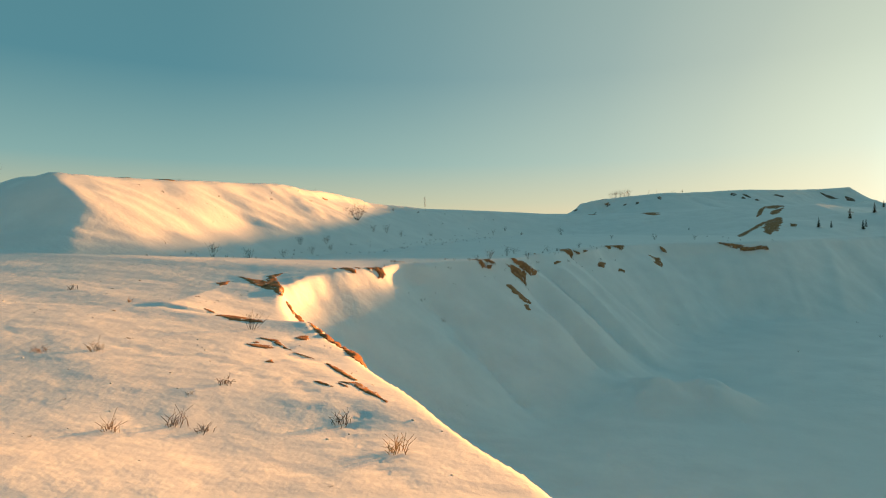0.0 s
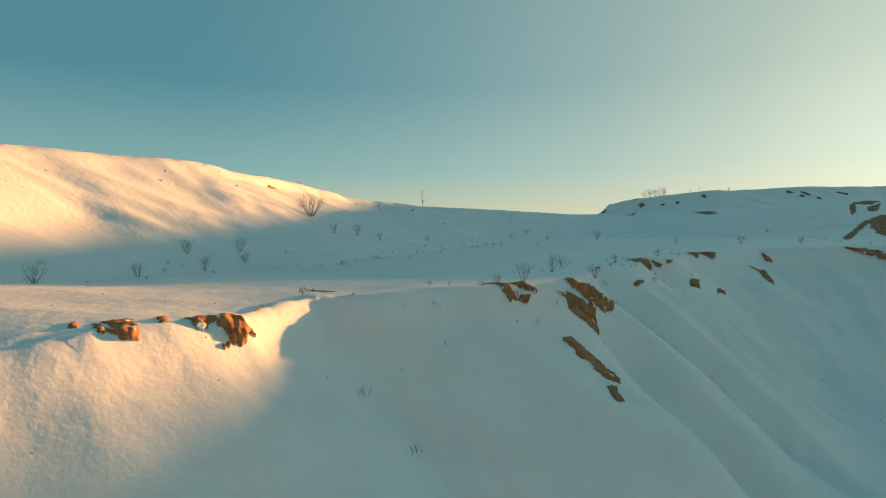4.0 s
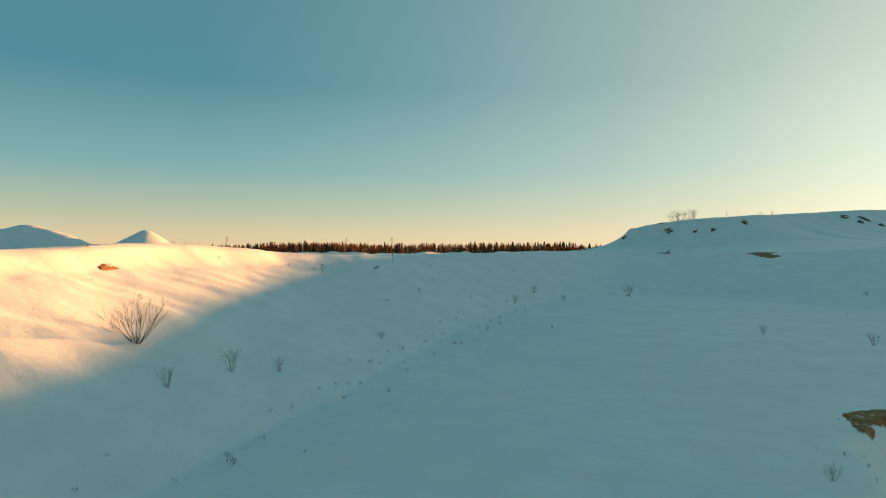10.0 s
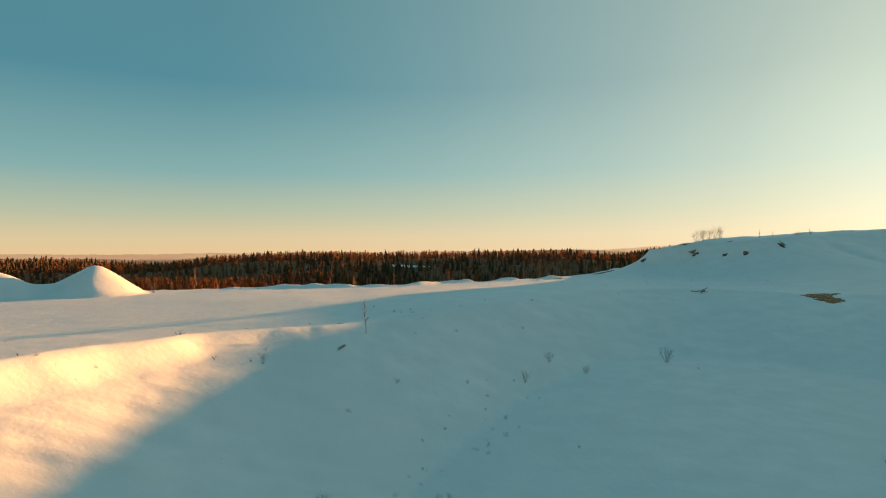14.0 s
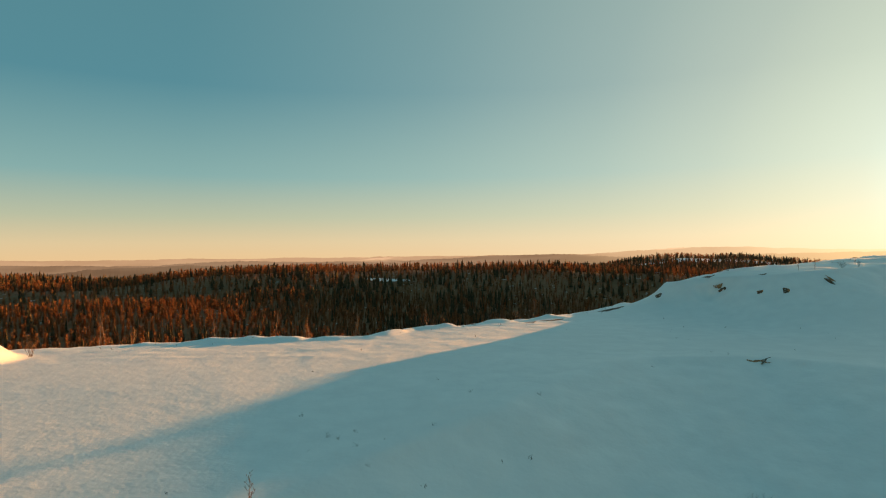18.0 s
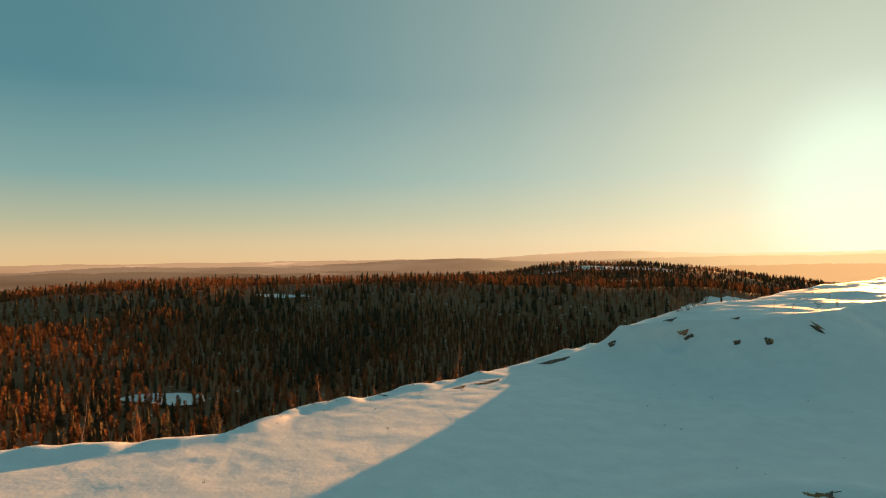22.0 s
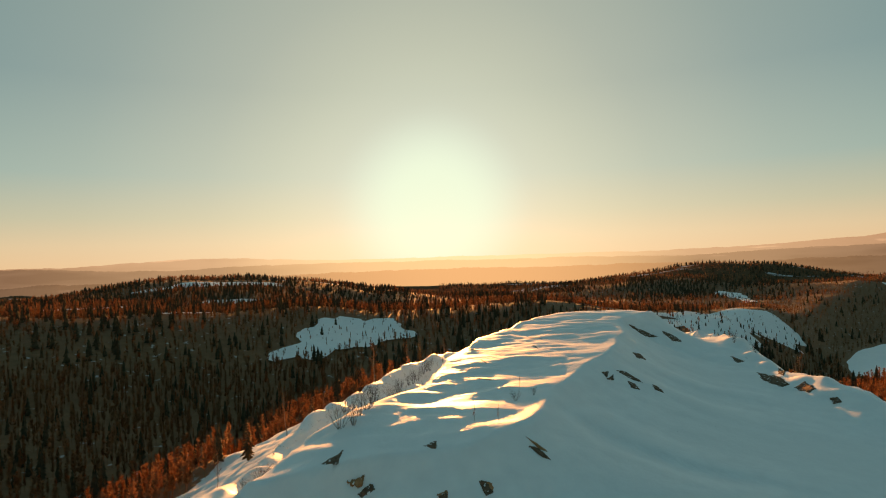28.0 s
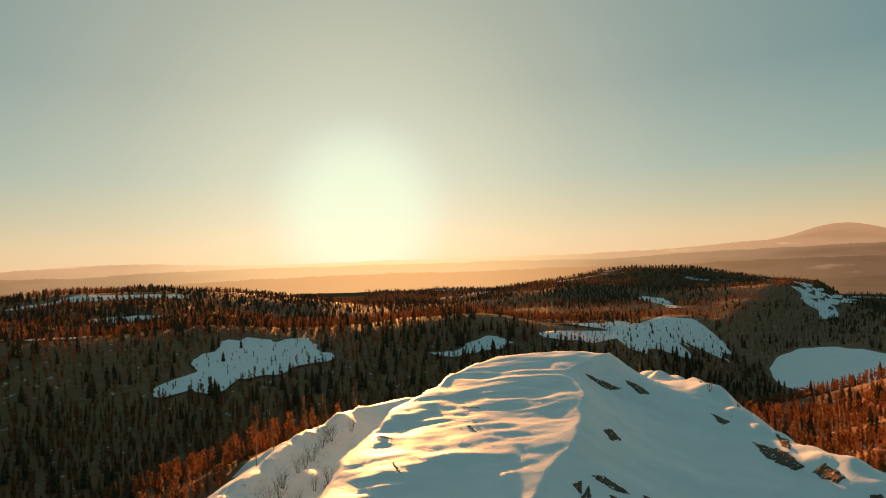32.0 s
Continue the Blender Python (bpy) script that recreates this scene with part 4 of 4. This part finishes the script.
SOILS = {"bluff patches": (M_SOIL, "patch of bare ochre sand soil breaking through snow", 0.07, 0.45),
         "rim patches": (M_SOIL, "ochre soil showing under the snowy pit lip", 0.07, 0.6),
         "pit edge patches": (M_SOIL, "scar of bare brown soil under the pit edge", 0.08, 0.5),
         "slides": (M_SOIL, "thin strip of soil sliding down the snow slope", 0.035, 1.1),
         "slope patches": (M_SOIL, "patch of bare ochre soil on the snowy slope", 0.14, 0.5),
         "heap patches": (M_ROCK, "dark clod of frozen clay in the snow of the heap", 0.16, 0.35),
         "streaks": (M_ROCK, "dark streak of clay down the side of the heap", 0.12, 0.4),
         "spur patches": (M_ROCK, "dark bare earth bank on the snowy rim", 0.22, 0.35)}
# the bluff and the corner behind it
soil([(-7.83, 28.99), (-7.77, 29.55), (-7.42, 29.72), (-7.24, 28.76), (-7.49, 28.64)], "bluff patches")
soil([(-9.42, 28.08), (-8.39, 27.99), (-8.06, 27.25), (-7.43, 26.51), (-8.02, 26.91), (-8.54, 27.52)], "bluff patches")
soil([(-9.27, 26.46), (-8.35, 26.69), (-8.13, 26.46), (-8.39, 26.11), (-8.87, 26.15)], "bluff patches")
soil([(-9.2, 26.91), (-9.09, 27.17), (-8.87, 26.93), (-9.02, 26.82)], "bluff patches")
soil([(-7.42, 26.32), (-6.76, 25.95), (-6.19, 25.68), (-6.56, 25.69), (-7.17, 26.08)], "bluff patches")
soil([(-12.83, 31.96), (-12.79, 33.26), (-10.94, 31.75), (-9.63, 30.9), (-10.64, 31.02), (-11.64, 31.1)], "bluff patches")
soil([(-14.27, 33.93), (-13.8, 33.88), (-13.33, 33.27), (-13.64, 33.24)], "bluff patches")
soil([(-16.91, 42.57), (-16.34, 43.6), (-15.95, 42.08), (-16.23, 41.57)], "bluff patches")
soil([(-5.79, 25.28), (-5.1, 24.51), (-4.32, 23.25), (-3.84, 22.22), (-4.26, 22.62), (-4.88, 23.6)], "bluff patches")
soil([(-5.34, 21.62), (-4.97, 21.42), (-4.51, 20.91), (-4.75, 20.99), (-5.08, 21.21)], "bluff patches")
soil([(-4.57, 21.71), (-4.36, 21.61), (-4, 21.06), (-4.22, 21.17)], "bluff patches")
soil([(-7.63, 23.75), (-7.48, 23.99), (-7.28, 23.58), (-7.59, 23.59)], "bluff patches")
soil([(-4.52, 21.86), (-3.87, 22.11), (-3.16, 20.82), (-2.58, 19.47), (-3.24, 20.34), (-3.93, 21.49)], "bluff patches")
soil([(-16.28, 45.35), (-15.15, 44.74), (-13.82, 44.37), (-14.38, 46.28), (-13.69, 47.56), (-13.75, 45.73), (-12.79, 43), (-12.43, 41.33), (-13.16, 41.5), (-14.25, 42.65)], "bluff patches")
soil([(-14.26, 46), (-13.65, 45.77), (-12.25, 42.4), (-11.78, 40.44), (-12.24, 40.74)], "bluff patches")
soil([(-4.6, 26.5), (-5.5, 28.2), (-7.4, 31), (-8.5, 32.8), (-7.5, 33.2), (-6.3, 31.2), (-4.6, 28.6), (-3.9, 26.9)], "bluff patches")
# under the lip of the pit
soil([(-9.77, 51.62), (-9.35, 52.07), (-8.47, 50.97), (-8.68, 50.66), (-8.98, 50.49)], "rim patches")
soil([(-9.86, 51.19), (-9.66, 51.33), (-9.02, 50.45), (-9.17, 50.36)], "rim patches")
soil([(-10.4, 50.99), (-10.39, 51.37), (-9.88, 50.61), (-10.03, 50.49)], "rim patches")
soil([(-8.81, 52.75), (-8.63, 53.02), (-8.15, 52.06), (-8.27, 51.83)], "rim patches")
soil([(-8, 52.84), (-7.57, 53.72), (-6.49, 53.98), (-6.15, 54.18), (-6.35, 53.6), (-6.52, 53.19), (-6.75, 52.79), (-6.74, 53.34), (-7.1, 53.05), (-7.56, 52.36)], "rim patches")
soil([(-6.61, 54.29), (-6.5, 54.67), (-6.49, 55.48), (-6.4, 55.03), (-6.53, 54.3)], "rim patches")
soil([(-6.63, 61.79), (-4.97, 60.96), (-5.31, 60.42), (-6.16, 60.98)], "rim patches")
# scars below the pit edge
soil([(1.4, 64.56), (2.42, 65.72), (3, 64.45), (3.36, 64.21), (2.94, 63.95), (2.58, 64.19)])
soil([(3.55, 64.67), (4, 65.06), (3.8, 64.6), (3.43, 64.35)])
soil([(4.87, 66.31), (5.99, 67.18), (7.55, 68.54), (8.23, 68.94), (7.64, 66.36), (6.8, 66.3), (6.28, 66.45), (6.26, 67.11)])
soil([(5.46, 63.84), (5.97, 64.2), (6.89, 63.7), (7.95, 62.93), (7.85, 62.42), (7.13, 62.21), (6.47, 62.99)])
soil([(7.07, 61.7), (7.52, 61.86), (7.69, 61.08), (7.27, 60.74)])
soil([(22.08, 90.74), (23.69, 92.67), (22.78, 90.24), (21.81, 89.68)])
soil([(48.93, 111.24), (54.28, 111.03), (52.66, 110.7), (50.77, 110.92)])
soil([(25.46, 101.4), (29.45, 102.46), (29.13, 101.41), (25.16, 98.37)])
soil([(15.81, 88.04), (17.03, 88.56), (17.66, 88.58), (16.63, 86.52), (14.93, 83.51), (15.42, 86.24)])
soil([(17.72, 88.74), (18.44, 89.07), (19.36, 89.42), (18.37, 88.91)])
soil([(19.61, 89.91), (20.16, 90.17), (20.2, 90.1), (19.6, 89.71)])
soil([(34.32, 104.4), (36.46, 105.14), (36.01, 102.6), (35.4, 101.33), (33.92, 100.4), (35.23, 103.56)])
soil([(37.46, 107.91), (38.31, 108.05), (38.72, 107.9), (37.78, 107.62)])
soil([(26.5, 95), (27.61, 95.92), (27.36, 95.12), (25.91, 93.71)])
soil([(13.14, 77.9), (13.7, 78.54), (14.61, 79.62), (13.25, 77.46), (12.9, 77.3)])
soil([(10.25, 77.67), (10.88, 78.11), (10.67, 77.84), (10.26, 77.64)])
soil([(6.25, 68.76), (6.74, 68.61), (7.33, 69.02), (9.43, 70.82), (9.83, 70.92), (9.71, 70.22), (9.14, 69.52), (8.57, 69.33), (7.97, 68.99), (7.1, 68.46), (6.76, 68.37)])
soil([(2.31, 64.98), (3.3, 65.28), (3.86, 65.53), (4.4, 65.62), (3.55, 65.01), (3.02, 64.81), (2.63, 64.64)])
# a strip of loose soil below it
soil([(-11.77, 40.76), (-11.7, 41.1), (-10.48, 41.05), (-9.18, 40.93), (-9.35, 40.27), (-10.31, 40.12), (-11.35, 40.22)], "slides")
# the slopes above the bench
soil([(80.64, 151.5), (85.15, 153.89), (78.95, 143.53), (72.08, 135.18), (72.41, 138), (75.39, 144.25)], "slope patches")
soil([(65.64, 136.58), (80.31, 151.89), (94.03, 166.71), (92.63, 164.26), (78.94, 149.23), (63.55, 132.42)], "slope patches")
soil([(87.09, 161.83), (93.23, 166.88), (87.03, 158.51), (83.96, 156.61)], "slope patches")
soil([(53.15, 110.83), (58.44, 111.12), (58.5, 110.88), (53.34, 110.52)], "slope patches")
soil([(83.06, 146.32), (84.14, 145.03), (82.67, 142.97), (82.08, 144.29)], "slope patches")
soil([(64.25, 245.61), (65.94, 244.67), (65.31, 244.27)], "slope patches")
soil([(69.54, 237.32), (70.8, 236.8), (70.25, 236.22)], "slope patches")
soil([(74.06, 234.9), (74.84, 234.06), (74.16, 233.21)], "slope patches")
soil([(82.91, 235.49), (83.31, 232.62), (82.61, 233.48)], "slope patches")
soil([(58.3, 181.2), (64.8, 182.2), (62.6, 179.6), (62.3, 176.8), (60.4, 176.2)], "slope patches")
soil([(86, 166), (89.6, 169.4), (82.4, 158.3), (80, 156.1)], "slope patches")
soil([(87.8, 166.6), (92, 170.2), (95, 169.2), (90.7, 166)], "slope patches")
# the flank of the heap
soil([(73.89, 235.08), (74.57, 234.47), (74.05, 233.35), (73.25, 233.59)], "heap patches")
soil([(69.64, 237.06), (70.6, 236.74), (70.2, 236.15), (69.42, 236.55)], "heap patches")
soil([(64.73, 244.33), (66.11, 243.58), (65.93, 242.88), (64.88, 243.63)], "heap patches")
soil([(72.68, 242.34), (74.37, 242.02), (72.87, 240.44)], "heap patches")
soil([(81.86, 234.33), (82.63, 233.51), (82.55, 231.62), (81.95, 232.56)], "heap patches")
soil([(52.88, 250.39), (54.18, 249.73), (53.44, 248.9), (52.77, 249.17)], "heap patches")
soil([(62.77, 247.96), (66.02, 248.7), (63.79, 246.58)], "heap patches")
soil([(114.2, 242.4), (117.42, 242.93), (115.81, 241.96)], "heap patches")
# down the side of its top
soil([(163.91, 264.9), (167.3, 261.88), (169.07, 258.8), (165.99, 260.64), (164.67, 263.05)], "streaks")
soil([(172.03, 259.3), (174.36, 256.54), (173.23, 254.24), (170.96, 256.18)], "streaks")
soil([(136.77, 249.42), (140.02, 249.27), (138.46, 247.07), (134.36, 247.04)], "streaks")
soil([(119.81, 243.7), (121.42, 242.6), (121.55, 240.65), (121.54, 239.58), (119.99, 241.22)], "streaks")
soil([(118.71, 240.92), (119.35, 239.96), (118.52, 238.73), (117.21, 239.63)], "streaks")
soil([(115.3, 243.86), (117.39, 243.73), (114.7, 242.57)], "streaks")
soil([(123.23, 238.87), (123.88, 237.72), (122.69, 236.56), (121.9, 237.71)], "streaks")
# the rim of the far spur
soil([(24.79, 242.2), (27.67, 243.31), (30.67, 244.77), (29.82, 243.01), (26.67, 241.06)], "spur patches")
soil([(20.93, 239.83), (23.86, 241.7), (23.21, 239.54)], "spur patches")
soil([(40.26, 253.54), (43.7, 254.46), (46.52, 253.24), (45.28, 251.98), (41.81, 251.74)], "spur patches")
soil([(163.66, 234.74), (161.45, 230.39), (155.33, 226.33), (154.14, 226.93), (157.2, 231.13)], "spur patches")
soil([(154.26, 225.03), (156.23, 223.64), (152.02, 221.03), (151.23, 221.94)], "spur patches")
soil([(148.86, 218.19), (149.01, 216.85), (146.96, 216.06), (146.84, 217.22)], "spur patches")
soil([(174.32, 243.55), (172.18, 239.62), (169.66, 240.55)], "spur patches")
soil([(170, 232), (168, 230), (160.8, 228.6), (162.5, 230.1)], "spur patches")
# smaller patches: x, y, length, width
SLOPE = [(91.0, 168.5, 4.0, 1.2), (46.0, 190.4, 2.6, 0.5), (-22.7, 108.2, 1.9, 0.7), (-36.0, 75.0, 2.6, 0.5), (-38.0, 70.0, 1.2, 0.4), (110.0, 164.0, 3.0, 0.8), (-12.2, 145.4, 1.3, 0.35), (-9.0, 147.2, 1.0, 0.3)]
BACK = [(122.3, 262.4, 2.6, 0.35), (131.0, 268.0, 2.8, 0.3), (113.0, 271.0, 2.2, 0.4), (97.0, 254.0, 2.0, 0.3), (106.0, 262.0, 3.0, 0.3)]
EDGES = [(26.3, 250.4, 3.6, 0.9), (21.0, 247.0, 3.4, 0.9), (31.0, 254.0, 2.8, 0.8), (10.1, 238.0, 1.4, 0.5), (-14.0, 226.6, 1.2, 0.5), (37.0, 256.5, 2.4, 0.9), (16.0, 243.8, 2.0, 0.6), (192.0, 248.2, 1.6, 0.5), (172.5, 233.6, 1.6, 0.8)]
for group, rows in (("slope patches", SLOPE), ("heap patches", BACK), ("spur patches", EDGES)):
    for n, (x, y, ln, wd) in enumerate(rows):
        tagged(make_outcrop(x, y, ln, wd, SOILS[group][0], 400 + 13 * n), SOILS[group][1], "bare soil", group)


# ---------------------------------------------------------------- tufts, weeds, clods
def tuft_soup(seed, blades, height, spread, width=0.012):
    rs = np.random.RandomState(seed)
    s = Soup()
    for _ in range(blades):
        a, ln = rs.uniform(0, 2 * math.pi), height * rs.uniform(0.45, 1.0)
        p = np.array([rs.normal(0, 0.10), rs.normal(0, 0.10), -0.05])
        m = p + ln * 0.6 * np.array([math.cos(a) * spread * 0.5, math.sin(a) * spread * 0.5, 1])
        q = m + ln * 0.5 * np.array([math.cos(a) * spread, math.sin(a) * spread, 0.6])
        s.limb(p, m, width, width * 0.7)
        s.limb(m, q, width * 0.7, width * 0.25)
        if rs.rand() < 0.5:
            s.limb(m, m + rs.normal(0, 0.12, 3) + (0, 0, 0.12), width * 0.5, width * 0.2)
    return s


tufts = []
for n in range(5):
    tufts.append(new("grass_tuft", tuft_soup(500 + n, 16 + 3 * n, 0.36, 0.7, 0.008).mesh("grass_tuft", M_GRASS if n % 2 else M_TWIG)))
rg = random.Random(31)
spots = [(-23.1, 36.4, 1.3), (-18.2, 33.7, 1.0), (-15.2, 22.2, 1.1), (-13.6, 22.9, 1.2), (-7.8, 20.0, 1.0), (-7.7, 16.4, 1.4), (-8.8, 15.5, 1.2), (-3.7, 17.7, 1.3), (-2.0, 15.6, 1.5), (-6.9, 16.2, 0.9)]
spots += [(rg.uniform(-26, -3), rg.uniform(10, 44), rg.uniform(0.25, 0.6)) for _ in range(40)]
spots = [q for q in spots if inside(np.array([q[0]]), np.array([q[1]]), PIT)[0][0] < -0.6]
plant(tufts, spots, "dry grass tuft standing out of the snow", "grass", "grass tufts", 12)


def scatter_weeds():
    """Thin weeds along the foot of the bank, the pit edge and the open slopes."""
    rs = np.random.RandomState(41)
    pts = []
    for line, a, b, count, wide in ((TOE, 5, 14, 90, 1.6), (PIT, 13, 27, 60, 1.6), (CREST, 4, 16, 50, 5.0), (RIM, 4, 22, 160, 4.0)):
        seg = line[a:b]
        for _ in range(count):
            k = rs.randint(0, len(seg) - 1)
            s = rs.rand()
            pts.append((seg[k][0] * (1 - s) + seg[k + 1][0] * s + rs.normal(0, wide), seg[k][1] * (1 - s) + seg[k + 1][1] * s + rs.normal(0, wide)))
    for _ in range(50):
        pts.append((rs.uniform(-15, 70), rs.uniform(70, 240)))
    for _ in range(420):
        s, o = rs.rand(), rs.normal(0, 4.5)
        pts.append((60 + 80 * s - 0.45 * o, 268 + 38 * s + 0.9 * o))
    pts = np.array(pts)
    z = land(pts[:, 0], pts[:, 1])
    temps = [tuft_soup(520 + n, 4 + n, 0.5, 0.5, 0.012).arrays() for n in range(5)]
    s = Soup()
    for (x, y), zz in zip(pts, z):
        v, f = temps[rs.randint(5)]
        a, k = rs.uniform(0, 6.28), rs.uniform(0.3, 0.95)
        r = np.stack([v[:, 0] * math.cos(a) - v[:, 1] * math.sin(a), v[:, 0] * math.sin(a) + v[:, 1] * math.cos(a), v[:, 2]], -1) * k
        s.add(r + (x, y, zz), f)
    tagged(new("dry_weeds", s.mesh("dry_weeds", M_TWIG)), "scattered thin dry weeds in the snow", "weeds", kind="stuff")


scatter_weeds()


def scatter_clods():
    """Snow clods and crumbs that have rolled from the edges and lie on slopes and plateau."""
    rs = np.random.RandomState(43)
    n = 900
    x = np.concatenate([rs.uniform(-26, 2, 300), rs.uniform(-40, -10, 350), rs.uniform(60, 160, 250)])
    y = np.concatenate([rs.uniform(9, 60, 300), rs.uniform(70, 140, 350), rs.uniform(225, 262, 250)])
    z = land(x, y)
    ico = bmesh.new()
    bmesh.ops.create_icosphere(ico, subdivisions=1, radius=1.0)
    bv = np.array([v.co for v in ico.verts])
    bf = np.array([[v.index for v in f.verts] for f in ico.faces])
    ico.free()
    r = np.exp(rs.normal(-3.75, 0.35, n))
    v = bv[None] * (1 + 0.35 * rs.uniform(-1, 1, (n, len(bv), 1))) * r[:, None, None] * np.array([1.2, 1.0, 0.7]) + np.stack([x, y, z], -1)[:, None]
    f = bf[None] + (np.arange(n) * len(bv))[:, None, None]
    tagged(new("snow_clods", mesh_from("snow_clods", v.reshape(-1, 3), f.reshape(-1, 3), (M_SNOW,))), "small loose snow clods on the slopes", "snow", kind="stuff")


scatter_clods()


# ---------------------------------------------------------------- houses in the valley
def box_mesh(name, x0, y0, z0, x1, y1, z1, mat):
    v = [(x, y, z) for z in (z0, z1) for y in (y0, y1) for x in (x0, x1)]
    f = [(0, 2, 3, 1), (4, 5, 7, 6), (0, 1, 5, 4), (2, 6, 7, 3), (0, 4, 6, 2), (1, 3, 7, 5)]
    return mesh_from(name, v, f, (mat,), False)


def make_house(w, d, h, pitch):
    """A timber house: walls with gables, snow-laden roof slabs, chimney, windows, door."""
    root = new("house")
    a, b = w / 2, d / 2
    top = h + b * pitch
    v = [(-a, -b, -3), (a, -b, -3), (a, b, -3), (-a, b, -3), (-a, -b, h), (a, -b, h), (a, b, h), (-a, b, h), (-a, 0, top), (a, 0, top)]
    tri = [(0, 1, 5), (0, 5, 4), (2, 3, 7), (2, 7, 6), (3, 0, 4), (3, 4, 7), (1, 2, 6), (1, 6, 5), (4, 8, 7), (5, 6, 9)]
    part("wall", mesh_from("house_wall", v, tri, (M_WALL,), False), root)
    o = 0.6
    for s in (-1, 1):
        y1, z1 = s * (b + o), h - o * pitch
        q = [(-a - o, 0, top + 0.1), (a + o, 0, top + 0.1), (a + o, y1, z1 + 0.1), (-a - o, y1, z1 + 0.1)]
        q += [(x, y, z + 0.45) for x, y, z in q]
        f = [(0, 1, 2, 3), (4, 7, 6, 5), (0, 4, 5, 1), (1, 5, 6, 2), (2, 6, 7, 3), (3, 7, 4, 0)]
        part("roof", mesh_from("house_roof", q, f, (M_SNOW,), False), root, "snow-covered roof slope")
    part("chimney", box_mesh("house_chimney", a * 0.3, -0.4, top - 0.8, a * 0.3 + 0.8, 0.4, top + 1.4, M_ROCK), root)
    for s in (-1, 1):
        for k in (-0.6, 0.0, 0.6):
            part("window", box_mesh("house_window", k * a - 0.55, s * b - 0.06, h * 0.35, k * a + 0.55, s * b + 0.06, h * 0.75, M_DARK), root)
    part("door", box_mesh("house_door", a - 0.06, -0.5, 0, a + 0.06, 0.5, 2.05, M_STICK), root)
    return root


plant([make_house(11, 8, 3.4, 0.8), make_house(9, 7, 3.0, 1.0)],
      [(1225, 300, 1.0), (1240, 322, 1.0), (1250, 338, 1.1), (1275, 316, 1.0), (1290, 302, 1.2), (1320, 330, 1.0), (1210, 330, 1.0), (1345, 308, 1.1), (1260, 350, 1.0), (1300, 345, 1.0), (1195, 305, 0.9), (1375, 336, 1.0)],
      "small timber house with a snow-covered roof", "house", "village houses", 21)
plant([make_house(16, 10, 4.0, 0.55)], [(285, 165, 1.0), (318, 172, 0.8)], "long timber building with snowy roof near the woods", "house", "forest buildings", 22)


# ---------------------------------------------------------------- timber left on the bank
def make_planks():
    """Two broken boards sticking out of the snow, one across the other."""
    root = new("broken_planks")
    for turn, tilt, ln, lift in ((20, 12, 2.6, 0.10), (95, -24, 1.7, 0.32)):
        me = box_mesh("plank", -ln / 2, -0.11, -0.025, ln / 2, 0.11, 0.025, M_STICK)
        ob = part("plank", me, root)
        ob.matrix_basis = pose(0, 0, lift, 0, tilt, turn)
    return root


plant([make_planks()], [(46.4, 190.3, 1.0), (-7.6, 140.2, 0.7)], "broken weathered planks half buried in snow", "planks", "planks", 33)
